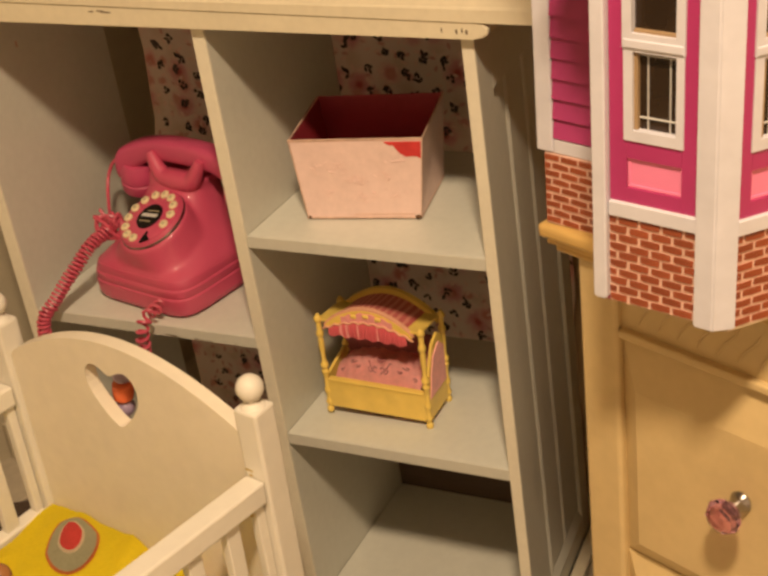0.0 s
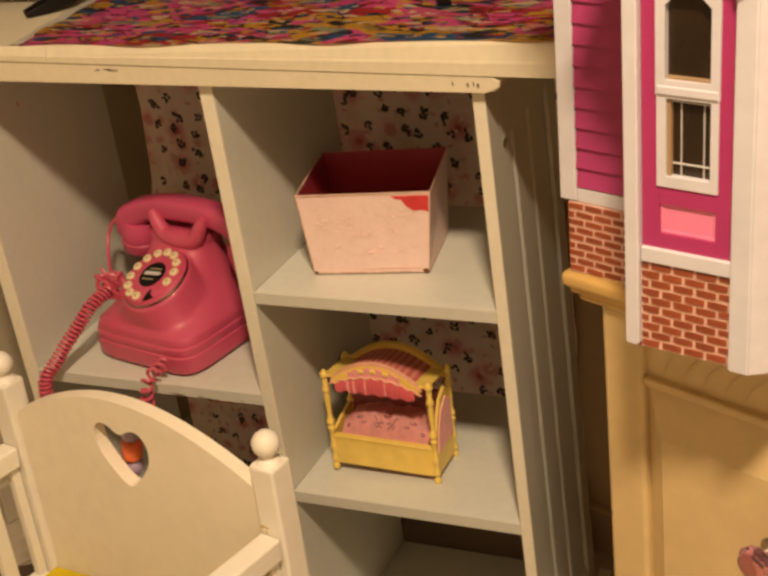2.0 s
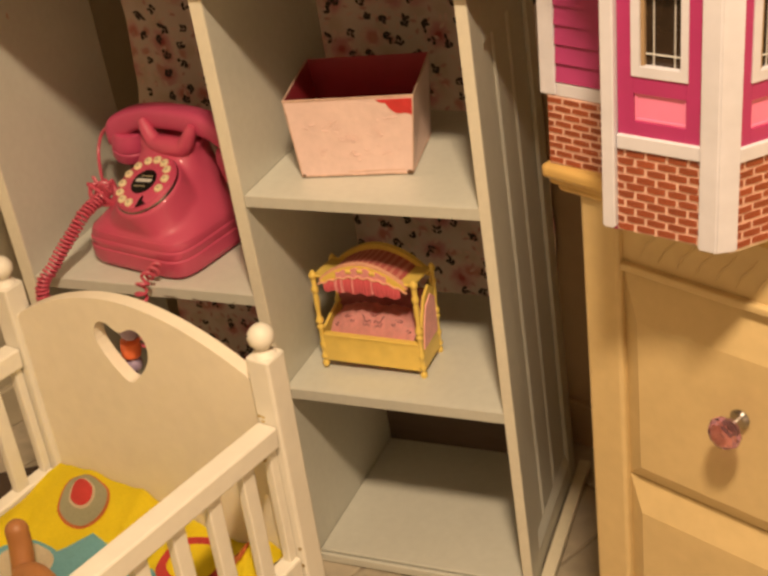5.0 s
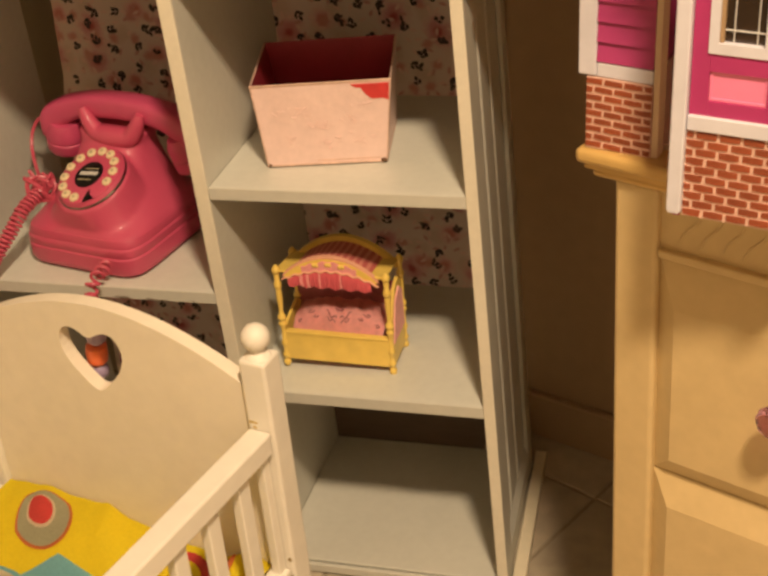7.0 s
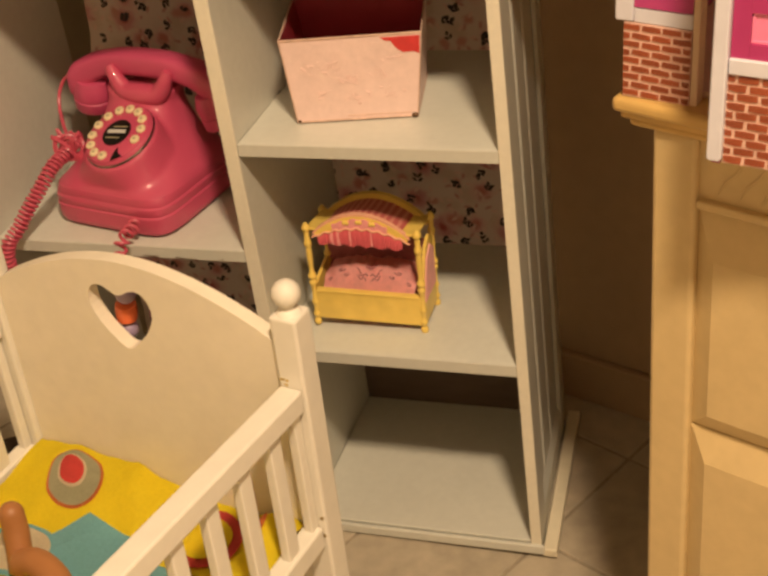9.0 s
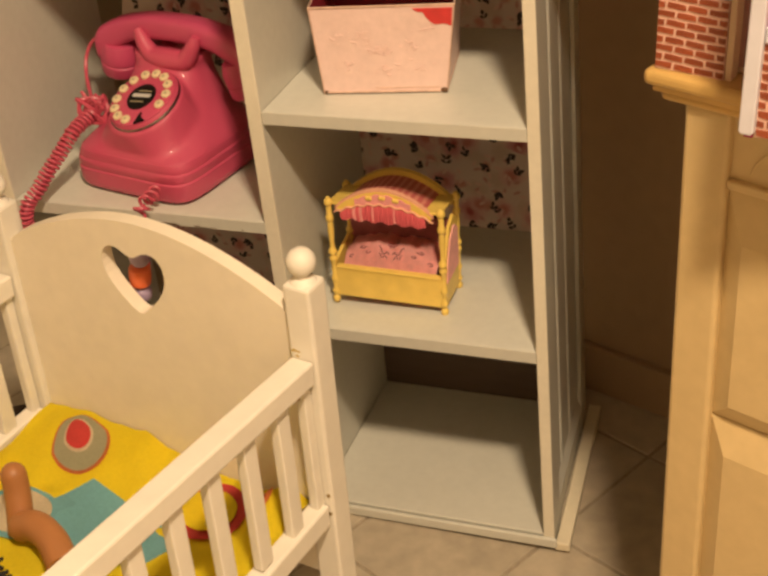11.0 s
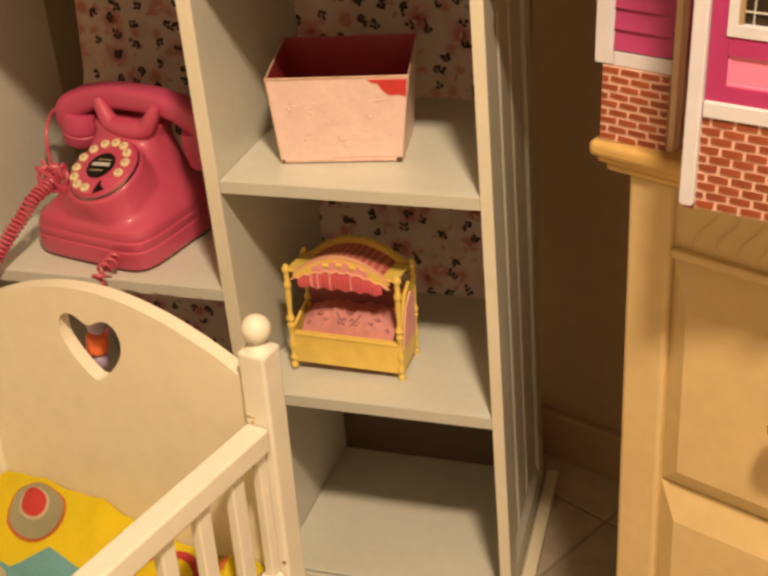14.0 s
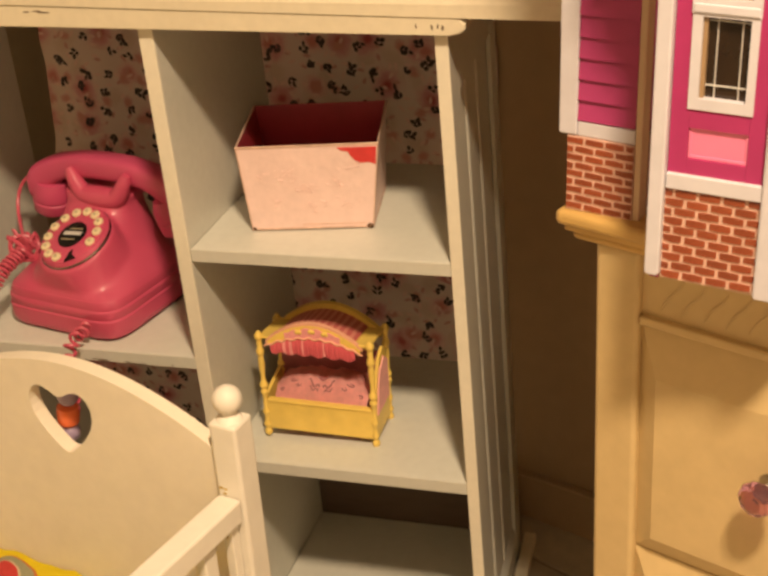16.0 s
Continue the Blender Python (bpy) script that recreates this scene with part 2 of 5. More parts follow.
HOUSE_PANE = material("brown_window_pane", (0.032, 0.018, 0.010), 0.2, grain=20, stain=9, vary=0.5, bump=0.0)
LEAF_INK = material("dark_leaf_print", (0.045, 0.033, 0.034), 0.75, grain=120, stain=40, vary=0.4, bump=0.0)
BRASS = material("dull_brass_screw", (0.45, 0.34, 0.16), 0.35, metal=1.0, grain=60, stain=30, vary=0.1, bump=0.0)

for dull in (DARK, SCREEN):
    dull.node_tree.nodes["Principled BSDF"].inputs["Specular IOR Level"].default_value = 0.16

GLASS = bpy.data.materials.new("pink_cut_glass")
GLASS.use_nodes = True
g = GLASS.node_tree.nodes["Principled BSDF"]
g.inputs["Base Color"].default_value = (0.88, 0.45, 0.72, 1)
g.inputs["Transmission Weight"].default_value = 1.0
g.inputs["Roughness"].default_value = 0.05
g.inputs["IOR"].default_value = 1.5


def nodes_of(name, rough):
    m = bpy.data.materials.new(name)
    m.use_nodes = True
    m.node_tree.nodes["Principled BSDF"].inputs["Roughness"].default_value = rough
    return m, m.node_tree.nodes, m.node_tree.links, m.node_tree.nodes["Principled BSDF"]


def maths(n, l, op, a, b=None, c=None):
    k = n.new("ShaderNodeMath")
    k.operation = op
    for i, v in enumerate((a, b, c)):
        if v is None:
            continue
        if isinstance(v, (int, float)):
            k.inputs[i].default_value = v
        else:
            l.new(v, k.inputs[i])
    return k.outputs[0]


def over(n, l, mask, under, colour):
    k = n.new("ShaderNodeMix")
    k.data_type = "RGBA"
    l.new(mask, k.inputs["Factor"])
    l.new(under, k.inputs["A"])
    if isinstance(colour, tuple):
        k.inputs["B"].default_value = (*colour, 1)
    else:
        l.new(colour, k.inputs["B"])
    return k.outputs["Result"]


def scattered(n, l, coord, scale, seed, long, wide, share, blur=0.3):
    """A mask of small ovals scattered over the sheet, each turned its own way. Also the oval's own coordinates."""
    mp = n.new("ShaderNodeMapping")
    mp.inputs["Location"].default_value = seed
    l.new(coord, mp.inputs["Vector"])
    v = n.new("ShaderNodeTexVoronoi")
    v.voronoi_dimensions = "2D"
    v.inputs["Scale"].default_value = scale
    v.inputs["Randomness"].default_value = 0.85
    l.new(mp.outputs["Vector"], v.inputs["Vector"])
    pos = n.new("ShaderNodeVectorMath")
    pos.operation = "SUBTRACT"
    l.new(mp.outputs["Vector"], pos.inputs[0])
    l.new(v.outputs["Position"], pos.inputs[1])
    sep = n.new("ShaderNodeSeparateColor")
    l.new(v.outputs["Color"], sep.inputs["Color"])
    rot = n.new("ShaderNodeVectorRotate")
    rot.rotation_type = "Z_AXIS"
    l.new(pos.outputs[0], rot.inputs["Vector"])
    l.new(maths(n, l, "MULTIPLY", sep.outputs[0], 6.283), rot.inputs["Angle"])
    xyz = n.new("ShaderNodeSeparateXYZ")
    l.new(rot.outputs[0], xyz.inputs[0])
    x = maths(n, l, "DIVIDE", xyz.outputs[0], long / scale)
    y = maths(n, l, "DIVIDE", xyz.outputs[1], wide / scale)
    far = maths(n, l, "SQRT", maths(n, l, "ADD", maths(n, l, "MULTIPLY", x, x), maths(n, l, "MULTIPLY", y, y)))
    wob = n.new("ShaderNodeTexNoise")
    wob.inputs["Scale"].default_value = scale * 5
    l.new(coord, wob.inputs["Vector"])
    far = maths(n, l, "ADD", far, maths(n, l, "MULTIPLY", maths(n, l, "SUBTRACT", wob.outputs["Fac"], 0.5), 1.1))
    keep = maths(n, l, "LESS_THAN", sep.outputs[1], share)
    soft = n.new("ShaderNodeMapRange")
    soft.interpolation_type = "SMOOTHSTEP"
    soft.inputs["From Min"].default_value, soft.inputs["From Max"].default_value = 1.0 + blur, 1.0 - blur
    l.new(far, soft.inputs["Value"])
    mask = maths(n, l, "MULTIPLY", soft.outputs["Result"], keep)
    return mask, far, sep.outputs[2]


def flat_coord(n, l, axes):
    co = n.new("ShaderNodeTexCoord")
    sep = n.new("ShaderNodeSeparateXYZ")
    com = n.new("ShaderNodeCombineXYZ")
    l.new(co.outputs["Object"], sep.inputs[0])
    for i, a in enumerate(axes):
        l.new(sep.outputs[a], com.inputs[i])
    return com.outputs[0]


def floral():
    """Cream paper printed with rose blooms and sprigs of dark leaves."""
    m, n, l, b = nodes_of("floral_wallpaper", 0.75)
    co = flat_coord(n, l, (0, 2))
    base = n.new("ShaderNodeTexNoise")
    base.inputs["Scale"].default_value = 14
    l.new(co, base.inputs["Vector"])
    ramp = n.new("ShaderNodeValToRGB")
    ramp.color_ramp.elements[0].color, ramp.color_ramp.elements[1].color = (0.53, 0.425, 0.385, 1), (0.63, 0.54, 0.49, 1)
    l.new(base.outputs["Fac"], ramp.inputs["Fac"])
    out = ramp.outputs["Color"]
    for scale, seed, long, wide, share, colour, blur in (
        (24, (0.3, 0.7, 0), 0.40, 0.24, 0.6, (0.52, 0.41, 0.35), 0.6),
        (16, (0.1, 0.2, 0), 0.34, 0.30, 0.55, (0.58, 0.37, 0.36), 0.5),
        (16, (0.1, 0.2, 0), 0.24, 0.20, 0.55, (0.47, 0.20, 0.21), 0.6),
        (16, (0.1, 0.2, 0), 0.10, 0.08, 0.55, (0.34, 0.07, 0.08), 0.6),
        (19, (0.52, 0.63, 0), 0.30, 0.26, 0.4, (0.58, 0.36, 0.34), 0.5),
        (19, (0.52, 0.63, 0), 0.15, 0.15, 0.4, (0.46, 0.18, 0.17), 0.6),
        (34, (0.9, 0.4, 0), 0.26, 0.20, 0.3, (0.48, 0.24, 0.21), 0.6),
        (64, (0.22, 0.45, 0), 0.32, 0.15, 0.3, (0.46, 0.25, 0.23), 0.5),
        (70, (0.42, 0.25, 0), 0.34, 0.15, 0.4, (0.62, 0.44, 0.40), 0.4),
    ):
        mask, far, rnd = scattered(n, l, co, scale, seed, long, wide, share, blur)
        out = over(n, l, mask, out, colour)
    l.new(out, b.inputs["Base Color"])
    return m


def patches(n, l, coord, scale, stops, metric="EUCLIDEAN"):
    v = n.new("ShaderNodeTexVoronoi")
    v.voronoi_dimensions, v.distance = "2D", metric
    v.inputs["Scale"].default_value = scale
    l.new(coord, v.inputs["Vector"])
    sep = n.new("ShaderNodeSeparateColor")
    l.new(v.outputs["Color"], sep.inputs["Color"])
    ramp = n.new("ShaderNodeValToRGB")
    ramp.color_ramp.interpolation = "CONSTANT"
    e = ramp.color_ramp.elements
    while len(e) < len(stops):
        e.new(0.5)
    for s, (p, c) in zip(e, stops):
        s.position, s.color = p, (*c, 1)
    l.new(sep.outputs[0], ramp.inputs["Fac"])
    return ramp.outputs["Color"], sep.outputs[1], v


def comic():
    """A crowded print of pink, yellow, blue and red patches with small drawn pieces and black lines."""
    m, n, l, b = nodes_of("comic_print_cotton", 0.85)
    flat = flat_coord(n, l, (0, 1))
    wide = n.new("ShaderNodeMapping")
    wide.inputs["Scale"].default_value = (0.55, 1.5, 1)
    wide.inputs["Rotation"].default_value = (0, 0, 0.12)
    l.new(flat, wide.inputs["Vector"])
    co = wide.outputs["Vector"]
    warp = n.new("ShaderNodeTexNoise")
    warp.inputs["Scale"].default_value, warp.inputs["Detail"].default_value = 38, 4
    l.new(co, warp.inputs["Vector"])
    add = n.new("ShaderNodeVectorMath")
    add.operation = "MULTIPLY_ADD"
    l.new(warp.outputs["Color"], add.inputs[0])
    add.inputs[1].default_value = (0.016, 0.016, 0)
    l.new(co, add.inputs[2])
    pink, rose, red, gold, blue, black, sage, cream = (0.70, 0.09, 0.30), (0.60, 0.10, 0.22), (0.42, 0.02, 0.03), (0.62, 0.34, 0.03), (0.03, 0.10, 0.24), (0.02, 0.018, 0.022), (0.32, 0.32, 0.2), (0.66, 0.50, 0.34)
    out, pick, v = patches(n, l, add.outputs[0], 22, [(0.0, pink), (0.40, red), (0.50, gold), (0.64, blue), (0.71, rose), (0.86, black), (0.90, pink)])
    small, pick, v2 = patches(n, l, add.outputs[0], 60, [(0.0, gold), (0.2, blue), (0.36, red), (0.5, black), (0.64, cream), (0.74, sage), (0.84, pink)], "CHEBYCHEV")
    out = over(n, l, maths(n, l, "LESS_THAN", pick, 0.42), out, small)
    tiny, pick, v3 = patches(n, l, add.outputs[0], 165, [(0.0, black), (0.3, gold), (0.5, cream), (0.65, red), (0.8, blue)], "MANHATTAN")
    out = over(n, l, maths(n, l, "LESS_THAN", pick, 0.30), out, tiny)
    edge = n.new("ShaderNodeTexVoronoi")
    edge.voronoi_dimensions, edge.feature = "2D", "DISTANCE_TO_EDGE"
    edge.inputs["Scale"].default_value = 60
    l.new(add.outputs[0], edge.inputs["Vector"])
    gate = n.new("ShaderNodeTexNoise")
    gate.inputs["Scale"].default_value = 24
    l.new(co, gate.inputs["Vector"])
    line = maths(n, l, "MULTIPLY", maths(n, l, "LESS_THAN", edge.outputs["Distance"], 0.035), maths(n, l, "GREATER_THAN", gate.outputs["Fac"], 0.5))
    out = over(n, l, line, out, (0.025, 0.02, 0.025))
    l.new(out, b.inputs["Base Color"])
    return m


def striped(name, one, two, scale):
    """Cloth printed with uneven stripes across x."""
    m, n, l, b = nodes_of(name, 0.6)
    wave = n.new("ShaderNodeTexWave")
    wave.inputs["Scale"].default_value, wave.inputs["Distortion"].default_value, wave.inputs["Detail"].default_value = scale, 1.2, 2
    l.new(flat_coord(n, l, (0, 1)), wave.inputs["Vector"])
    ramp = n.new("ShaderNodeValToRGB")
    ramp.color_ramp.elements[0].color, ramp.color_ramp.elements[1].color = (*one, 1), (*two, 1)
    ramp.color_ramp.elements[0].position, ramp.color_ramp.elements[1].position = 0.45, 0.8
    l.new(wave.outputs["Fac"], ramp.inputs["Fac"])
    l.new(ramp.outputs["Color"], b.inputs["Base Color"])
    return m


BED_STRIPE = striped("rose_striped_canopy", (0.52, 0.12, 0.11), (0.66, 0.25, 0.20), 40)
WALLPAPER = floral()
COMIC = comic()


# ---- building helpers ----
def part(name, bm, mat, parent=None, label="", smooth=False):
    me = bpy.data.meshes.new(name)
    bmesh.ops.recalc_face_normals(bm, faces=bm.faces[:])
    bm.to_mesh(me)
    bm.free()
    me.materials.append(mat)
    if smooth:
        for p in me.polygons:
            p.use_smooth = True
        me.set_sharp_from_angle(angle=radians(42))
        for p in me.polygons:
            if p.area > 5e-4:
                p.use_smooth = False
    ob = new(name, me)
    ob.parent = parent
    if label:
        tagged(ob, label)
    return ob


def shared(name, ob, m, parent):
    """Another piece on the same mesh."""
    o = new(name, ob.data)
    o.parent = parent
    o.matrix_basis = m
    return o


def thing(name, m, label, category, group=""):
    ob = new(name)
    ob.empty_display_size = 0.05
    ob.matrix_world = m
    return tagged(ob, label, category, group)


def box(bm, x0, x1, y0, y1, z0, z1, bevel=0.0, m=None, seg=2):
    t = bmesh.new()
    vs = [t.verts.new(p) for p in ((x0, y0, z0), (x1, y0, z0), (x1, y1, z0), (x0, y1, z0), (x0, y0, z1), (x1, y0, z1), (x1, y1, z1), (x0, y1, z1))]
    for f in ((3, 2, 1, 0), (4, 5, 6, 7), (0, 1, 5, 4), (1, 2, 6, 5), (2, 3, 7, 6), (3, 0, 4, 7)):
        t.faces.new([vs[i] for i in f])
    if bevel:
        bmesh.ops.bevel(t, geom=t.edges[:], offset=bevel, segments=seg, affect="EDGES", profile=0.5)
    merge(bm, t, m)
    return bm


def merge(bm, t, m=None):
    if m is not None:
        bmesh.ops.transform(t, matrix=m, verts=t.verts[:])
    me = bpy.data.meshes.new("piece")
    t.to_mesh(me)
    t.free()
    bm.from_mesh(me)
    bpy.data.meshes.remove(me)


def cube(*a, **k):
    return box(bmesh.new(), *a, **k)


def lathe(bm, profile, n=20, m=None):
    """Turns a profile of (radius, height) round the z axis."""
    t = bmesh.new()
    rings = [[t.verts.new((r * math.cos(2 * math.pi * i / n), r * math.sin(2 * math.pi * i / n), z)) for i in range(n)] for r, z in profile]
    for a, b in zip(rings, rings[1:]):
        for i in range(n):
            t.faces.new((a[i], a[(i + 1) % n], b[(i + 1) % n], b[i]))
    t.faces.new(rings[0][::-1])
    t.faces.new(rings[-1])
    merge(bm, t, m)
    return bm


def ball(bm, r, m, n=16, squash=1.0):
    prof = [(max(r * math.sin(a), 1e-4), -r * squash * math.cos(a)) for a in np.linspace(0.05, math.pi - 0.05, n // 2 + 2)]
    return lathe(bm, prof, n, m)


def tube(bm, pts, radius, n=8, closed_ends=True):
    """Sweeps a circle along points; radius may be a list."""
    pts = [Vector(p) for p in pts]
    rad = radius if isinstance(radius, (list, tuple)) else [radius] * len(pts)
    rings, side = [], None
    for i, p in enumerate(pts):
        d = (pts[min(i + 1, len(pts) - 1)] - pts[max(i - 1, 0)]).normalized()
        if side is None:
            side = d.orthogonal().normalized()
        side = (side - d * side.dot(d)).normalized()
        up = d.cross(side)
        rings.append([bm.verts.new(p + (side * math.cos(2 * math.pi * k / n) + up * math.sin(2 * math.pi * k / n)) * rad[i]) for k in range(n)])
    for a, b in zip(rings, rings[1:]):
        for k in range(n):
            bm.faces.new((a[k], a[(k + 1) % n], b[(k + 1) % n], b[k]))
    if closed_ends:
        bm.faces.new(rings[0][::-1])
        bm.faces.new(rings[-1])
    return bm


def smooth_path(ctrl, n):
    """A Catmull-Rom curve through the control points."""
    c = [Vector(p) for p in ctrl]
    c = [c[0] * 2 - c[1]] + c + [c[-1] * 2 - c[-2]]
    out = []
    for i in range(1, len(c) - 2):
        for k in range(n):
            t = k / n
            a, b, d, e = c[i - 1], c[i], c[i + 1], c[i + 2]
            out.append(0.5 * ((2 * b) + (d - a) * t + (2 * a - 5 * b + 4 * d - e) * t * t + (3 * b - a - 3 * d + e) * t ** 3))
    out.append(c[-2])
    return out


def coil(ctrl, turns, r, wire, jitter=0.0):
    """A coiled cord along a path."""
    path = smooth_path(ctrl, 24)
    seg = [0.0]
    for a, b in zip(path, path[1:]):
        seg.append(seg[-1] + (b - a).length)
    pts, side, total = [], None, turns * 12
    for i in range(total + 1):
        s = seg[-1] * i / total
        k = min(max(int(np.searchsorted(seg, s)) - 1, 0), len(path) - 2)
        f = (s - seg[k]) / max(seg[k + 1] - seg[k], 1e-6)
        p, d = path[k].lerp(path[k + 1], f), (path[k + 1] - path[k]).normalized()
        side = d.orthogonal().normalized() if side is None else (side - d * side.dot(d)).normalized()
        up, a = d.cross(side), 2 * math.pi * i / 12
        w = r * (1 + jitter * math.sin(i * 0.7) * math.cos(i * 0.13))
        pts.append(p + side * math.cos(a) * w + up * math.sin(a) * w)
    return tube(bmesh.new(), pts, wire, 6)


def prism(bm, outline, y0, y1, m=None, bevel=0.0):
    """An outline in x and z, drawn out from y0 to y1."""
    t = bmesh.new()
    a = [t.verts.new((x, y0, z)) for x, z in outline]
    b = [t.verts.new((x, y1, z)) for x, z in outline]
    t.faces.new(a)
    t.faces.new(b[::-1])
    for i in range(len(a)):
        j = (i + 1) % len(a)
        t.faces.new((a[j], a[i], b[i], b[j]))
    if bevel:
        rim = [e for e in t.edges if abs(e.verts[0].co.y - e.verts[1].co.y) < 1e-6]
        bmesh.ops.bevel(t, geom=rim, offset=bevel, segments=2, affect="EDGES", profile=0.5)
    merge(bm, t, m)
    return bm


def ring_prism(bm, outer, inner, y0, y1):
    """A flat frame between two outlines with the same count of points, drawn out in y."""
    n = len(outer)
    v = [[bm.verts.new((x, y, z)) for x, z in o] for o in (outer, inner) for y in (y0, y1)]
    of, ob_, inf, inb = v
    for i in range(n):
        j = (i + 1) % n
        bm.faces.new((of[i], of[j], inf[j], inf[i]))
        bm.faces.new((ob_[j], ob_[i], inb[i], inb[j]))
        bm.faces.new((of[j], of[i], ob_[i], ob_[j]))
        bm.faces.new((inf[i], inf[j], inb[j], inb[i]))
    return bm


# ---- room ----
def wall_slab(name, a, b, z0, z1, thick, mat, label):
    """A wall from a to b in plan; its face is on the line, its thickness behind it."""
    d = Vector((b[0] - a[0], b[1] - a[1], 0))
    yaw = math.degrees(math.atan2(d.y, d.x))
    ob = part(name, cube(0, d.length, 0, thick, z0, z1), mat)
    ob.matrix_world = pose(a[0], a[1], 0, 0, 0, yaw)
    return tagged(ob, label, "wall", kind="structure")


wall_slab("wall_north", (-0.52, 0.627), (2.3, -0.333), 0, 2.6, 0.1, WALL_PAINT, "brown painted wall behind the bookcase and cabinet")
wall_slab("wall_west", (-1.738, -3.0), (-0.489, 0.627), 0, 2.6, 0.1, GREY_WALL, "plain grey beige wall beside the bookcase")
wall_slab("wall_south", (2.4, -3.0), (-2.2, -3.0), 0, 2.6, 0.1, ROOM_PAINT, "plain beige wall behind the camera")
wall_slab("wall_east", (2.3, -0.333), (2.4, -3.0), 0, 2.6, 0.1, ROOM_PAINT, "plain beige side wall of the room")
tagged(part("ceiling", cube(-2.4, 2.6, -3.2, 0.8, 2.602, 2.7), CEILING_PAINT), "plain white painted ceiling", "ceiling", kind="structure")
tagged(part("ground_slab", cube(-2.4, 2.6, -3.2, 0.8, -0.06, -0.0018), GROUT), "dark grout bed under the floor tiles", "floor", kind="structure")
base = part("baseboard", box(bmesh.new(), 0, 2.7, -0.014, 0, 0, 0.075, 0.003), WALL_PAINT)
base.matrix_world = pose(-0.34, 0.565, 0, 0, 0, -18.8)
tagged(base, "brown painted baseboard along the wall", "baseboard", kind="structure")

floor = tagged(new("floor"), "beige square ceramic floor tiles laid diagonally", "floor", kind="structure")
TILE_SIZE, TILE_YAW = 0.2, -26.0
first_tile = None
outlying = []
for i in range(-13, 15):
    for j in range(-17, 9):
        p = pose(0.345, 0.015, 0, 0, 0, TILE_YAW) @ Vector(((i + 0.5) * TILE_SIZE - 0.03, (j + 0.5) * TILE_SIZE, 0))
        if not (-1.9 < p.x < 2.4 and -3.0 < p.y < 0.75):
            continue
        if not (-1.0 < p.x < 1.4 and -1.5 < p.y < 0.6):
            outlying.append(p)
            continue
        m = Matrix.Translation(p) @ pose(0, 0, 0, 0, 0, TILE_YAW)
        if first_tile is None:
            h = TILE_SIZE / 2 - 0.0025
            first_tile = part("floor_tile", box(bmesh.new(), -h, h, -h, h, -0.006, 0.0, 0.002), TILE, floor)
            first_tile.matrix_basis = m
        else:
            shared("floor_tile", first_tile, m, floor)

bm = bmesh.new()
for p in outlying:
    h = TILE_SIZE / 2 - 0.0025
    box(bm, -h, h, -h, h, -0.006, 0.0, 0.0, Matrix.Translation(p) @ pose(0, 0, 0, 0, 0, TILE_YAW))
tagged(part("outlying_tiles", bm, TILE, floor), kind="stuff")

# Paper tacked up behind the open back of the bookcase, its edges torn.
rng = random.Random(4)
bm = bmesh.new()
edge_l = [(max(-0.3655 - 0.06 * (0.66 - z), -0.385) + rng.uniform(-0.004, 0.004), z) for z in np.linspace(0.004, 0.83, 24)]
edge_r = [(0.2655 + 0.02 * math.sin(z * 21) * 0.3 + rng.uniform(-0.004, 0.004), z) for z in np.linspace(0.004, 0.83, 24)]
for y in (0.350, 0.3512):
    for (xa, za), (xb, zb), (xc, _), (xd, _) in zip(edge_l, edge_l[1:], edge_r, edge_r[1:]):
        vs = [bm.verts.new(c) for c in ((xa, y, za), (xc, y, za), (xd, y, zb), (xb, y, zb))]
        bm.faces.new(vs)
sheet = tagged(part("wallpaper", bm, WALLPAPER), "cream floral wallpaper sheet with torn edges", "wallpaper", kind="structure")
tagged(part("wallpaper_backing", cube(-0.352, 0.258, 0.3518, 0.3545, 0.003, 0.83), ROOM_PAINT), "plain backing board behind the floral wallpaper", "backing board", kind="structure")

# Sprigs of small dark leaves printed on the paper: two to six leaves set along a short bent stalk.
rng = random.Random(17)
bm = bmesh.new()
sprigs = []
for _ in range(5200):
    x, z = rng.uniform(-0.35, 0.258), rng.uniform(0.03, 0.82)
    if all((x - a) ** 2 + (z - b) ** 2 > 0.0245 ** 2 for a, b in sprigs):
        sprigs.append((x, z))
for k, (x, z) in enumerate(sprigs):
    way, bend = rng.uniform(0, 6.28), rng.uniform(-0.6, 0.6)
    for i in range(rng.choice((3, 3, 4, 4, 5, 6))):
        step = 0.0056 * (i // 2) + rng.uniform(-0.0006, 0.0006)
        px, pz = x + step * math.cos(way + bend * i * 0.2), z + step * math.sin(way + bend * i * 0.2)
        turn = way + (0.85 if i % 2 else -0.85) * rng.uniform(0.6, 1.2)
        long, wide = rng.uniform(0.0066, 0.0110), rng.uniform(0.0021, 0.0036)
        c, t = math.cos(turn), math.sin(turn)
        leaf = [(0.0008, 0.0), (0.35, 0.9), (0.65, 0.85), (1.0, 0.0), (0.65, -0.85), (0.35, -0.9)]
        bm.faces.new([bm.verts.new((px + a * long * c - b * wide * t, 0.3497 - 0.00002 * (i % 3), pz + a * long * t + b * wide * c)) for a, b in leaf])
tagged(part("leaf_print", bm, LEAF_INK, sheet), kind="stuff")

# ---- bookcase ----
def plan_board(outline, z0, z1, bevel=0.0015):
    """A board from its outline in plan."""
    bm = bmesh.new()
    prism(bm, [(x, -y) for x, y in outline], z0, z1, Matrix(((1, 0, 0, 0), (0, 0, -1, 0), (0, 1, 0, 0), (0, 0, 0, 1))), bevel=bevel)
    return bm


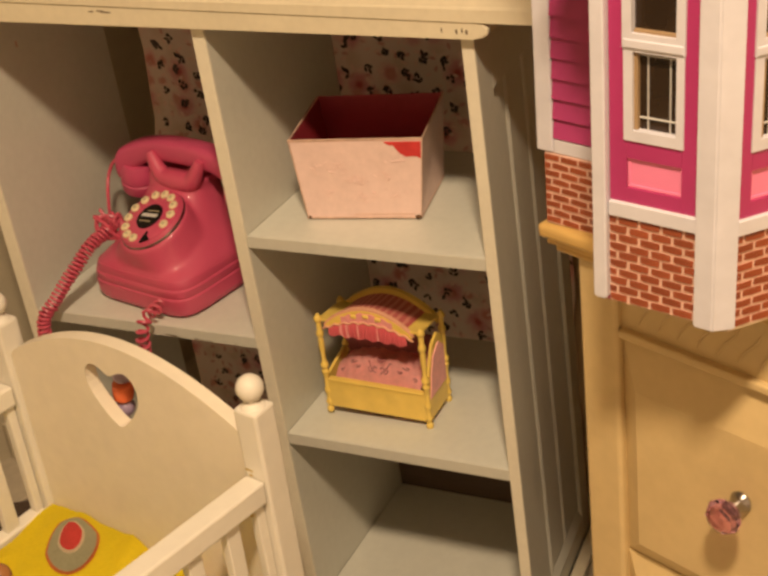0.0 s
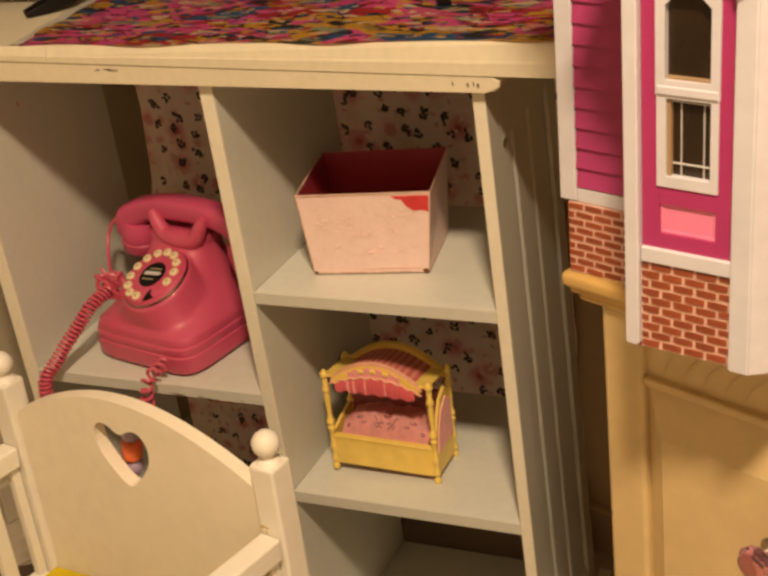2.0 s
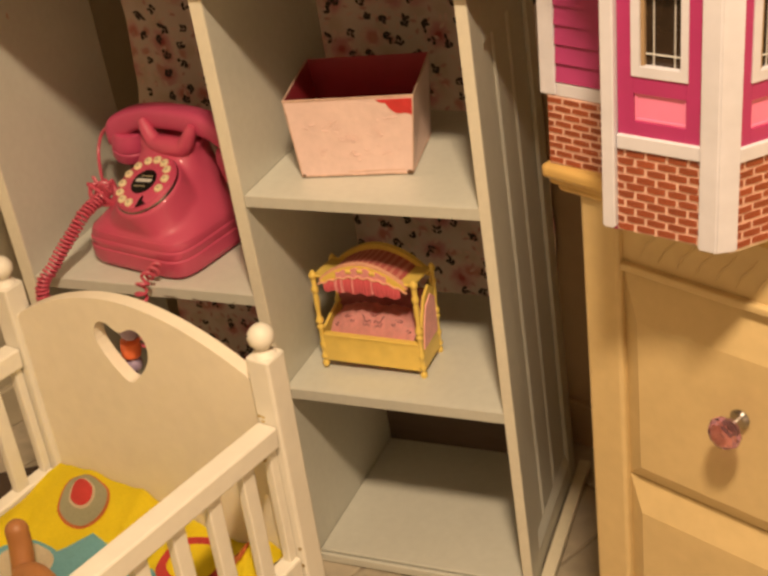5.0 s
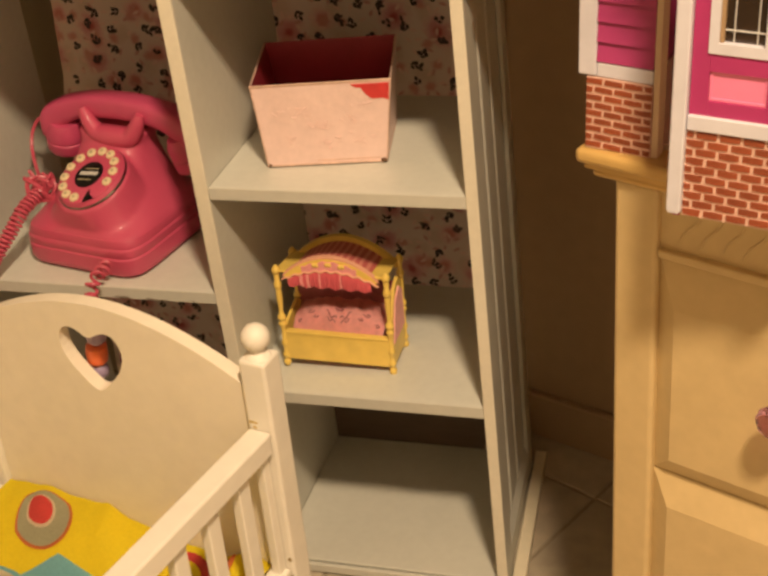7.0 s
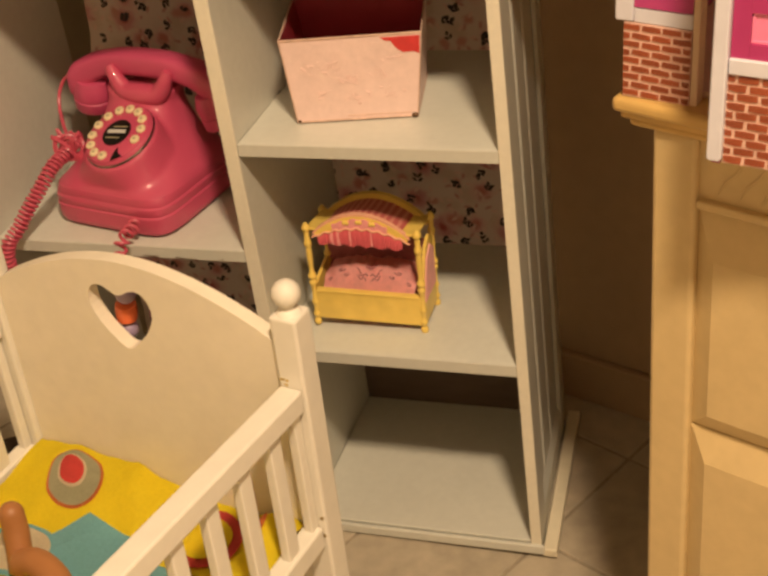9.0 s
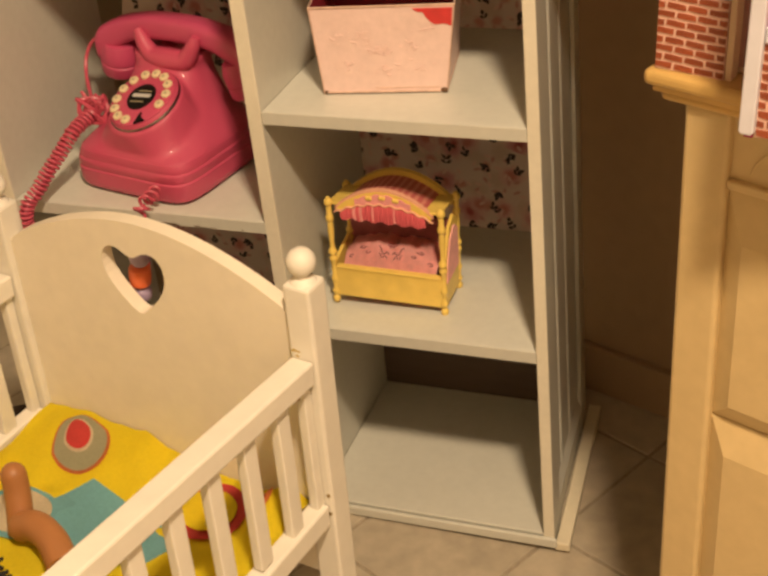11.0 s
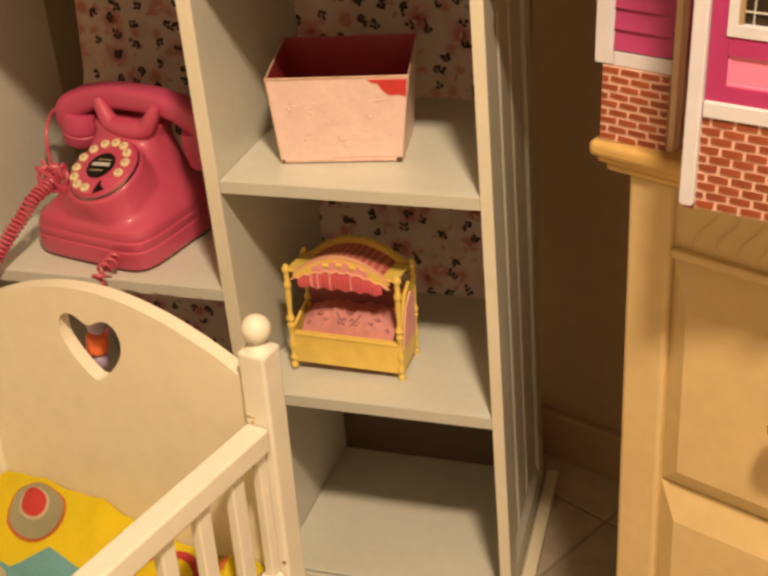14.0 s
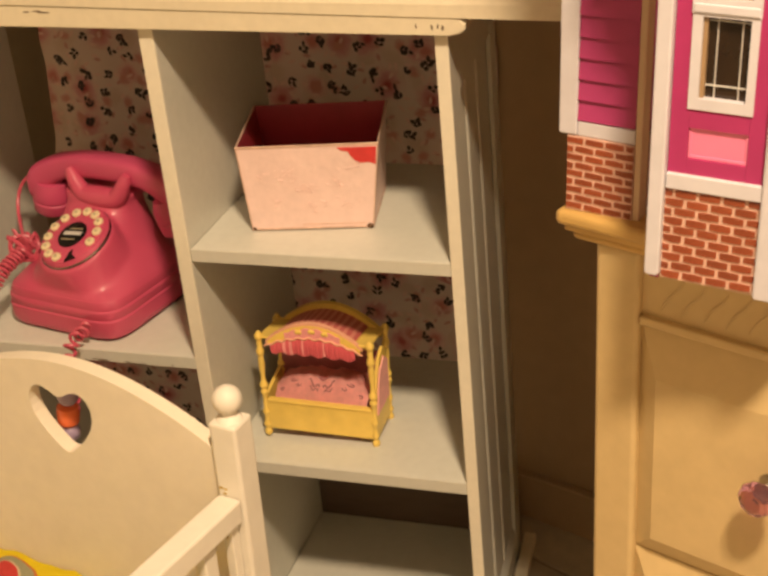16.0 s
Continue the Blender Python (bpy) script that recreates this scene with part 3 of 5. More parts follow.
BK = Matrix.Translation((0, 0, 0.552)) @ pose(0, 0, 0, 0, -1.5, 0) @ Matrix.Translation((0, 0, -0.552))
bookcase = thing("bookcase", BK, "grey white painted wooden bookcase with open cubbies", "bookcase")
DEPTH = 0.268
part("side_panel", cube(-0.374, -0.355, 0.001, DEPTH, 0.012, 0.826, bevel=0.0015), GREY_PAINT, bookcase)
part("divider", cube(-0.016, 0.0, 0.001, DEPTH, 0.012, 0.8205, bevel=0.0015), GREY_PAINT, bookcase)
INWARD = Matrix.Translation((0.3122, 0, 0)) @ pose(0, 0, 0, 0, 0, 3.9) @ Matrix.Translation((-0.3122, 0, 0))
side = part("side_panel", cube(0.300, 0.3062, 0.004, DEPTH - 0.006, 0.0, 0.812), GREY_PAINT, bookcase)
side.matrix_basis = INWARD
part("front_stile", cube(0.2995, 0.3122, 0.0015, 0.044, -0.004, 0.812, bevel=0.0014), GREY_PAINT, side)
part("back_stile", cube(0.3066, 0.3122, 0.229, DEPTH - 0.004, -0.004, 0.812, bevel=0.0014), GREY_PAINT, side)
part("rail", cube(0.3066, 0.3116, 0.0445, 0.2285, 0.004, 0.040, bevel=0.0014), GREY_PAINT, side)
part("rail", cube(0.3066, 0.3116, 0.0445, 0.2285, 0.742, 0.812, bevel=0.0014), GREY_PAINT, side)
for y in (0.092, 0.098, 0.158, 0.164):
    part("bead", cube(0.3060, 0.3074, y, y + 0.0035, 0.041, 0.741, bevel=0.0006), GREY_PAINT, side)
bm = bmesh.new()
prism(bm, [(0.3066, 0.0405), (0.3125, 0.0405), (0.3066, 0.056)], 0.0445, 0.2285)
part("bead", bm, GREY_PAINT, side)
bm = bmesh.new()
prism(bm, [(0.3145, 0.004), (0.3320, 0.004), (0.3125, -0.280), (0.2955, -0.280)], -0.004, 0.0085, pose(0, 0, 0, 90, 0, 0) @ Matrix.Diagonal((1, 1, 1, 1)), bevel=0.002)
part("plinth", bm, CREAM_PAINT, bookcase, "cream painted plinth strip")
# Dark strip added to stand in for the shade behind the bottom cubby.
part("shade_strip", cube(0.0005, 0.280, DEPTH - 0.0035, DEPTH + 0.003, 0.0, 0.075), SHADE_BROWN, bookcase, "dark brown strip for the shade behind the bottom cubby")
part("plinth", cube(-0.374, 0.316, -0.006, -0.0005, 0.0, 0.014, bevel=0.002), GREY_PAINT, bookcase)
# Thin strips added on the uprights; their brighter cream stands for frontal light.
for x0, x1, z0, z1 in ((-0.3742, -0.3548, 0.014, 0.8258), (-0.0162, 0.0002, 0.014, 0.8203), (0.2990, 0.3124, 0.0, 0.8118)):
    part("edge_band", cube(x0, x1, -0.0012, 0.0012, z0, z1, bevel=0.0005), EDGE_LIT_PAINT, bookcase, "cream front edge brightened for frontal light")
for x0, x1, z0, z1 in ((-0.3544, -0.0166, 0.4113, 0.4266), (0.0006, 0.2984, 0.5523, 0.5673), (0.0006, 0.2984, 0.2733, 0.2888)):
    part("edge_band", cube(x0, x1, 0.0002, 0.003, z0, z1, bevel=0.0006), GREY_PAINT, bookcase)
TAPERED = [(0.0005, 0.0025), (0.2985, 0.0025), (0.2812, DEPTH - 0.004), (0.0005, DEPTH - 0.004)]
part("shelf", cube(-0.3545, -0.0165, 0.0025, DEPTH - 0.004, 0.4115, 0.4268, bevel=0.0015), SHELF_LIT_PAINT, bookcase)
part("shelf", plan_board(TAPERED, 0.5525, 0.5675), SHELF_LIT_PAINT, bookcase)
part("shelf", plan_board(TAPERED, 0.2735, 0.289), SHELF_LIT_PAINT, bookcase)
part("bottom_board", plan_board(TAPERED, 0.001, 0.015), GREY_PAINT, bookcase)
part("bottom_board", cube(-0.3545, -0.0165, 0.0, DEPTH - 0.004, 0.012, 0.03, bevel=0.0015), GREY_PAINT, bookcase)
bm = bmesh.new()
prism(bm, [(-0.40, 0.8272), (0.318, 0.8155), (0.327, 0.8165), (0.3325, 0.8205), (0.3335, 0.8265), (0.329, 0.8312), (0.32, 0.8322), (-0.40, 0.8538)], -0.012, DEPTH, bevel=0.0022)
part("top_board", bm, CREAM_PAINT, bookcase, "cream top board with rounded worn end")
bm = bmesh.new()
for k in range(9):
    a = k / 8
    ball(bm, 0.0035 * math.sin(math.pi * (0.15 + 0.7 * a)) + 0.0008, Matrix.Translation((-0.3645, -0.0013, 0.668 + 0.038 * a)) @ Matrix.Diagonal((1, 0.12, 1.2, 1)), 8)
part("paint_spot", bm, TIN_RED_BRIGHT, bookcase, "small red paint mark on the front edge", True)

rng = random.Random(21)
for k in range(9):
    x, z = rng.uniform(-0.17, -0.03), 0.4132 + rng.uniform(-0.0008, 0.0012)
    bm = bmesh.new()
    ball(bm, 0.003, Matrix.Translation((x, 0.0002, z)) @ Matrix.Diagonal((rng.uniform(0.6, 3.2), 0.06, rng.uniform(0.12, 0.3), 1)), 8)
    part("scuff", bm, SCUFF, bookcase, "", True)
bm = bmesh.new()
ball(bm, 0.004, Matrix.Translation((-0.3549, 0.095, 0.759)) @ Matrix.Diagonal((0.06, 0.5, 1.1, 1)), 10)
part("paint_spot", bm, FAINT_RED, bookcase, "faint red paint smudge", True)
counter = thing("countertop", BK, "cream painted countertop slab lying on the bookcase", "countertop")
for x0, x1 in ((-0.45, -0.2005), (-0.1998, 0.52)):
    bm = bmesh.new()
    ends = []
    for x in (x0, x1):
        low = 0.8425 - 0.030 * x
        prof = [(-0.0005, low), (-0.0135, low), (-0.0137, low + 0.38 * (0.866 - low)), (-0.0128, low + 0.46 * (0.866 - low)), (-0.0088, 0.8650), (-0.0076, 0.8660), (-0.0005, 0.8660)]
        ends.append([bm.verts.new((x, y, z)) for y, z in prof])
    for i in range(len(ends[0])):
        j = (i + 1) % len(ends[0])
        bm.faces.new((ends[0][i], ends[0][j], ends[1][j], ends[1][i]))
    bm.faces.new(ends[0])
    bm.faces.new(ends[1][::-1])
    part("front_strip", bm, CREAM_PAINT, counter, "cream front strip with a fine seam")
bm = bmesh.new()
prism(bm, [(-0.45, 0.856), (0.52, 0.8465), (0.52, 0.8655), (-0.45, 0.8655)], 0.0, 0.29)
part("slab", bm, CREAM_PAINT, counter)
for x, z, w in ((0.3005, 0.8235, 0.0012), (0.3065, 0.8245, 0.0009), (0.311, 0.823, 0.0014), (-0.122, 0.840, 0.006), (-0.115, 0.8385, 0.008), (-0.135, 0.8392, 0.004), (0.285, 0.8248, 0.0008)):
    bm = bmesh.new()
    ball(bm, 0.003, Matrix.Translation((x, -0.0121, z)) @ Matrix.Diagonal((w / 0.003, 0.08, 0.9 if w < 0.003 else 0.3, 1)), 8)
    part("scuff", bm, SCUFF, bookcase, "dark scuff mark", True)

# ---- cloth and television on the countertop ----
rng = random.Random(11)
bm = bmesh.new()
NX, NY = 46, 16
grid = []
for j in range(NY + 1):
    row = []
    for i in range(NX + 1):
        u, v = i / NX, j / NY
        x0 = -0.239 + (-0.271 + 0.239) * v
        x = x0 + (0.45 - x0) * u
        y = -0.009 + 0.004 * math.sin(u * 19) + v * 0.285
        z = 0.8668 + 0.0035 * max(0, math.sin(u * 23 + v * 7)) * max(0, math.sin(v * 9 + u * 11)) + (0.012 * math.exp(-((x - 0.17) / 0.05) ** 2 - ((y - 0.11) / 0.025) ** 2))
        row.append(bm.verts.new((x, y, z)))
    grid.append(row)
for j in range(NY):
    for i in range(NX):
        bm.faces.new((grid[j][i], grid[j][i + 1], grid[j + 1][i + 1], grid[j + 1][i]))
geom = bmesh.ops.solidify(bm, geom=bm.faces[:], thickness=-0.0008)
cloth = tagged(part("print_cloth", bm, COMIC, smooth=True), "crumpled pink comic print cotton cloth on the countertop", "cloth")
cloth.matrix_world = BK

bm = bmesh.new()
hem = []
for v in np.linspace(0, 1, 30):
    x = -0.239 + (-0.271 + 0.239) * v
    hem.append((x - 0.004 + 0.0012 * math.sin(v * 23), -0.009 + v * 0.285, 0.8676 + 0.0012 * max(0, math.sin(v * 31))))
vs = [(bm.verts.new((x - 0.010, y, z - 0.0008)), bm.verts.new((x - 0.002, y, z + 0.0020)), bm.verts.new((x + 0.010, y, z + 0.0012))) for x, y, z in hem]
for a, b in zip(vs, vs[1:]):
    for i in range(2):
        bm.faces.new((a[i], a[i + 1], b[i + 1], b[i]))
bmesh.ops.solidify(bm, geom=bm.faces[:], thickness=0.0006)
part("hem", bm, HEM, cloth, "white folded hem", True)
tv = thing("television", BK @ pose(0, 0.140, 0.8682), "black flat screen television on splayed feet", "television")
part("back_shell", cube(-0.56, 0.56, 0.0305, 0.062, 0.055, 0.55, bevel=0.008), DARK, tv)
bm = bmesh.new()
ring_prism(bm, [(-0.58, 0.0395), (0.58, 0.0395), (0.58, 0.62), (-0.58, 0.62)], [(-0.56, 0.074), (0.56, 0.074), (0.56, 0.604), (-0.56, 0.604)], 0.0, 0.03)
part("bezel", bm, DARK, tv)
part("screen", cube(-0.5595, 0.5595, 0.006, 0.028, 0.0745, 0.6035), SCREEN, tv, "dark glass screen")
for x, y, yaw, w in ((-0.319, -0.031, 46, 0.013), (0.236, -0.034, 120, 0.0075)):
    bm = bmesh.new()
    prism(bm, [(0.0, 0.0), (0.0, 0.0045), (0.05, 0.020), (0.070, 0.050), (0.104, 0.050), (0.110, 0.034), (0.06, 0.004), (0.035, 0.0)], -w, w, bevel=0.002)
    o = part("foot", bm, DARK, tv)
    o.matrix_basis = pose(x, y, 0.0, 0, 0, yaw)
    o = part("rubber_pad", cube(0.001, 0.03, -w + 0.001, w - 0.001, -0.0012, 0.0, bevel=0.0003), DARK, tv)
    o.matrix_basis = pose(x, y, 0.0, 0, 0, yaw)
for k in range(5):
    part("badge_bar", cube(-0.030 + k * 0.0062, -0.0255 + k * 0.0062, -0.0012, 0.0002, 0.0505, 0.0555), CHROME, tv, "small silver badge bar")


# ---- telephone ----
def superring(hw, hd, cy, z, n=40, e=4.0):
    out = []
    for i in range(n):
        a = 2 * math.pi * i / n
        c, s = math.cos(a), math.sin(a)
        out.append((math.copysign(abs(c) ** (2 / e), c) * hw, cy + math.copysign(abs(s) ** (2 / e), s) * hd, z))
    return out


def loft(bm, rings):
    rows = [[bm.verts.new(p) for p in r] for r in rings]
    for a, b in zip(rows, rows[1:]):
        for i in range(len(a)):
            j = (i + 1) % len(a)
            bm.faces.new((a[i], a[j], b[j], b[i]))
    bm.faces.new(rows[0][::-1])
    bm.faces.new(rows[-1])
    return bm


PHONE_AT = BK @ pose(-0.189, 0.118, 0.4272, 0, 0, -12)
phone = thing("telephone", PHONE_AT, "glossy pink retro telephone with round push button dial", "telephone")
bm = bmesh.new()
profile = [
    (0.084, 0.087, 0.0, 0.003, 6.4), (0.0885, 0.0915, 0.0, 0.005, 6.6), (0.0905, 0.0935, 0.0, 0.011, 6.8), (0.0905, 0.0935, 0.0, 0.0275, 6.8), (0.0890, 0.0920, 0.0, 0.0290, 6.8), (0.0890, 0.0920, 0.0, 0.0308, 6.8),
    (0.0902, 0.0932, 0.0, 0.0325, 6.6), (0.0898, 0.0926, 0.0, 0.0395, 6.4), (0.0882, 0.0910, 0.0, 0.0410, 6.4), (0.0882, 0.0908, 0.0, 0.0426, 6.4), (0.0890, 0.0912, 0.0, 0.0444, 6.2), (0.0875, 0.089, 0.0, 0.0515, 5.6), (0.0845, 0.085, 0.0, 0.0575, 3.8), (0.078, 0.078, 0.002, 0.065, 3.4), (0.0705, 0.070, 0.006, 0.075, 3.1), (0.0625, 0.061, 0.012, 0.088, 2.9),
    (0.0555, 0.053, 0.018, 0.102, 2.8), (0.0505, 0.0455, 0.023, 0.115, 2.7), (0.0475, 0.0395, 0.027, 0.126, 2.7), (0.047, 0.035, 0.030, 0.134, 2.8), (0.050, 0.034, 0.031, 0.141, 2.9), (0.051, 0.032, 0.032, 0.146, 3.0), (0.047, 0.027, 0.032, 0.149, 3.0),
]
lower = [p for p in profile if p[3] < 0.053]
loft(bm, [superring(hw, hd, cy, z, 56, e) for hw, hd, cy, z, e in lower])
part("base", bm, PHONE, phone, smooth=True)
DIAL = pose(0.009, -0.0465, 0.1108, 26, 0, -12)
bm = bmesh.new()
foot_ring = [Vector(p) for p in superring(0.083, 0.0835, 0.001, 0.0555, 56, 4.8)]
rings = []
for s in np.linspace(0, 1, 15):
    h, v = s ** 0.62, s ** 1.5
    row = []
    for i, p in enumerate(foot_ring):
        a = 2 * math.pi * i / 56
        q = DIAL @ Vector((0.0496 * math.cos(a), 0.0496 * math.sin(a), -0.0045))
        row.append((p.x + (q.x - p.x) * h, p.y + (q.y - p.y) * h, p.z + (q.z - p.z) * v))
    rings.append(row)
loft(bm, rings)
loft(bm, [superring(hw, hd, cy, z, 56, e) for hw, hd, cy, z, e in profile if z > 0.044])
body = part("body", bm, PHONE, phone)
melt = body.modifiers.new("melt", "REMESH")
melt.mode, melt.voxel_size = "VOXEL", 0.0022
calm = body.modifiers.new("calm", "SMOOTH")
calm.factor, calm.iterations = 0.5, 26
bpy.context.view_layer.update()
mesh = bpy.data.meshes.new_from_object(body.evaluated_get(bpy.context.evaluated_depsgraph_get()))
body.modifiers.clear()
body.data = mesh
if not mesh.materials:
    mesh.materials.append(PHONE)
for p in mesh.polygons:
    p.use_smooth = True
bm = bmesh.new()
lathe(bm, [(0.040, -0.010), (0.0492, -0.006), (0.0494, -0.003), (0.0485, 0.0005), (0.047, 0.002)], 56)
dial = part("dial", bm, PHONE, phone, smooth=True)
dial.matrix_basis = DIAL @ Matrix.Translation((0, 0.0012, 0)) @ Matrix.Diagonal((0.945, 0.945, 1, 1))
bm = bmesh.new()
lathe(bm, [(0.0494, -0.0065), (0.0504, -0.005), (0.0504, -0.0032), (0.0493, -0.0018)], 48)
part("rim", bm, CHROME, dial, "thin chrome rim", True)
bm = bmesh.new()
lathe(bm, [(0.0465, 0.002), (0.0465, 0.0036), (0.0452, 0.0044), (0.022, 0.0042), (0.0005, 0.0042)], 48)
part("face_plate", bm, PHONE, dial, smooth=True)
bm = bmesh.new()
lathe(bm, [(0.0208, 0.004), (0.0206, 0.0056), (0.0195, 0.0062), (0.0005, 0.0064)], 36)
part("centre_disc", bm, DARK, dial, "black centre disc", True)
o = part("card", cube(-0.0145, 0.0145, -0.0027, 0.0027, 0.0062, 0.0069), MUNTIN, dial, "small pale card strip")
o.matrix_basis = pose(0.001, 0.001, 0, 0, 0, 14)
for y in (-0.0092, 0.0088):
    o = part("card_line", cube(-0.011, 0.011, -0.0008, 0.0008, 0.0062, 0.0066), CARD_GREY, dial, "thin grey line on the disc")
    o.matrix_basis = pose(0.001, y, 0, 0, 0, 14)
bm = bmesh.new()
prism(bm, [(-0.008, 0.0), (0.0075, 0.0), (0.0055, 0.004), (0.0022, 0.007), (0.0014, 0.0105), (0.0028, 0.0165), (-0.0018, 0.0115), (-0.0036, 0.006)], -0.0026, 0.0, bevel=0.0006)
o = part("finger_stop", bm, DARK, dial, "small black finger stop")
o.matrix_basis = pose(0, 0, 0.0046, 0, 0, 42) @ Matrix.Translation((0, -0.0465, 0)) @ pose(0, 0, 0, -90, 0, 0)
button = None
for k in range(12):
    a = radians(279.8 - k * 25.65)
    m = Matrix.Translation((0.0380 * math.cos(a), 0.0380 * math.sin(a), 0.0044))
    if button is None:
        bm = bmesh.new()
        lathe(bm, [(0.0064, 0.0), (0.0066, 0.0018), (0.0056, 0.0031), (0.004, 0.0034), (0.0005, 0.0028)], 18)
        button = part("button", bm, BUTTON, dial, smooth=True)
        button.matrix_basis = m
    else:
        shared("button", button, m, dial)
    bm = bmesh.new()
    lathe(bm, [(0.0020, 0.0029), (0.0020, 0.0034), (0.0004, 0.0035)], 8)
    t = part("button_mark", bm, CARD_GREY, dial)
    t.matrix_basis = m
HX, HY = 0.0125, 0.030
for f in (-1, 1):
    bm = bmesh.new()
    arc = []
    for a in np.linspace(-1, 1, 25):
        e = abs(a)
        arc.append((HX + 0.045 * math.copysign(e ** 0.75, a), HY + f * (0.0225 - 0.003 * e ** 3), 0.1415 + 0.008 * e ** 2 + 0.0250 * max(0.0, (e - 0.40) / 0.60) ** 1.5))
    tube(bm, arc, [0.0052 + 0.0092 * (1 - abs(a)) ** 0.5 for a in np.linspace(-1, 1, 25)], 14)
    part("cradle_fork", bm, PHONE, phone, smooth=True)
bm = bmesh.new()
rings = []
for a in np.linspace(-1, 1, 41):
    e = abs(a)
    z = 0.1740 - 0.038 * e ** 2.7
    g = max(0.0, (e - 0.48) / 0.52) ** 1.3
    ry, rz = 0.0168 + 0.0105 * g, 0.0158 + 0.0085 * g
    if e > 0.9:
        k = math.sqrt(max(1 - ((e - 0.9) / 0.1) ** 2, 0.02))
        ry, rz = ry * k, rz * k
    rings.append([(HX + 0.125 * a, HY + ry * math.copysign(abs(math.cos(t)) ** 0.62, math.cos(t)), z + rz * math.copysign(abs(math.sin(t)) ** 0.62, math.sin(t))) for t in np.linspace(0, 2 * math.pi, 28, endpoint=False)])
loft(bm, rings)
handset = part("handset", bm, HANDSET, phone, "deeper magenta pink handset", smooth=True)
for s in (-1, 1):
    bm = bmesh.new()
    lathe(bm, [(0.022, -0.030), (0.0262, -0.0285), (0.0272, -0.0265), (0.0272, -0.0135), (0.0258, -0.0122), (0.0258, -0.0105), (0.0268, -0.0095), (0.0262, 0.002), (0.021, 0.014)], 36)
    o = part("ear_cap", bm, HANDSET, handset, smooth=True)
    o.matrix_basis = Matrix.Translation((HX + 0.0955 * s, HY - 0.002, 0.1345)) @ pose(0, 0, 0, 8, -14 * s, 0)
INV = PHONE_AT.inverted()


def into(points):
    return [INV @ Vector(p) for p in points]


bm = tube(bmesh.new(), smooth_path(into([(-0.272, 0.153, 0.568), (-0.290, 0.158, 0.570), (-0.304, 0.159, 0.562), (-0.312, 0.154, 0.545), (-0.309, 0.142, 0.529), (-0.296, 0.122, 0.518), (-0.278, 0.098, 0.512)]), 8), 0.0024, 8)
part("cord", bm, CORD, phone, "thin straight pink cord", True)
part("coiled_cord", coil(into([(-0.266, 0.080, 0.508), (-0.275, 0.04, 0.497), (-0.287, 0.012, 0.474), (-0.302, -0.014, 0.446), (-0.312, -0.026, 0.432), (-0.317, -0.031, 0.412), (-0.316, -0.031, 0.385), (-0.30, -0.04, 0.36)]), 38, 0.0074, 0.0022, 0.14), CORD, phone, "coiled pink cord hanging over the shelf edge", True)
bm = bmesh.new()
rng = random.Random(2)
knot = []
for k in range(90):
    a = k * 0.9
    knot.append((-0.269 + 0.015 * math.cos(a) + rng.uniform(-0.005, 0.005), 0.084 + 0.010 * math.sin(a * 0.7), 0.508 + 0.014 * math.sin(a * 1.1) + rng.uniform(-0.004, 0.004)))
tube(bm, smooth_path(into(knot), 3), 0.0022, 6)
part("cord_tangle", bm, CORD, phone, "tangled bundle of pink cord", True)
part("coiled_cord", coil(into([(-0.164, 0.045, 0.438), (-0.160, 0.018, 0.4415), (-0.160, -0.010, 0.442), (-0.164, -0.021, 0.43), (-0.168, -0.022, 0.405), (-0.173, -0.02, 0.37), (-0.178, -0.02, 0.34)]), 14, 0.0072, 0.0022, 0.15), CORD, phone, "coiled pink cord hanging over the shelf edge", True)
for x, y in ((-0.06, -0.06), (0.06, -0.06), (-0.06, 0.06), (0.06, 0.06)):
    bm = bmesh.new()
    lathe(bm, [(0.007, 0.0), (0.007, 0.004)], 12, Matrix.Translation((x, y, 0)))
    part("rubber_foot", bm, DARK, phone)

# ---- tin box ----
tin = thing("tin_box", BK @ pose(0.1130, 0.1205, 0.5678, 0, 0, 10), "pink painted square tin box with red inside", "tin box")


def tin_ring(h, z):
    k = z / 0.103
    dx, d = 0.005 * k, h * 0.82
    return [(dx - h, -d, z), (dx + h, -d, z), (dx + h - 0.007 * k, d + 0.004 * k, z), (dx - h - 0.007 * k, d + 0.004 * k, z)]


HB, HT, TH = 0.0685, 0.0785, 0.103
for i in range(4):
    bm = bmesh.new()
    ob_, ot = tin_ring(HB, 0.001), tin_ring(HT, TH)
    ib, it = tin_ring(HB - 0.0012, 0.001), tin_ring(HT - 0.0012, TH)
    j = (i + 1) % 4
    v = [bm.verts.new(p) for p in (ob_[i], ob_[j], ot[j], ot[i])]
    w = [bm.verts.new(p) for p in (ib[i], ib[j], it[j], it[i])]
    for tri in ((0, 1, 2), (0, 2, 3)):
        bm.faces.new([v[k] for k in tri])
        bm.faces.new([w[k] for k in reversed(tri)]).material_index = 1
    for a in range(4):
        b = (a + 1) % 4
        bm.faces.new((v[b], v[a], w[a], w[b]))
    o = part("wall", bm, TIN_PINK, tin)
    o.data.materials.append(TIN_RED)
part("base", cube(-HB + 0.001, HB - 0.001, -HB * 0.82 + 0.001, HB * 0.82 - 0.001, 0.0005, 0.002), TIN_RED, tin)
bm = bmesh.new()
R4 = [Vector(p) for p in tin_ring(HT, TH)]
tube(bm, [R4[3], R4[0], R4[1], R4[2]], 0.0014, 8)
part("rolled_rim", bm, TIN_EDGE, tin, "worn rolled rim", True)
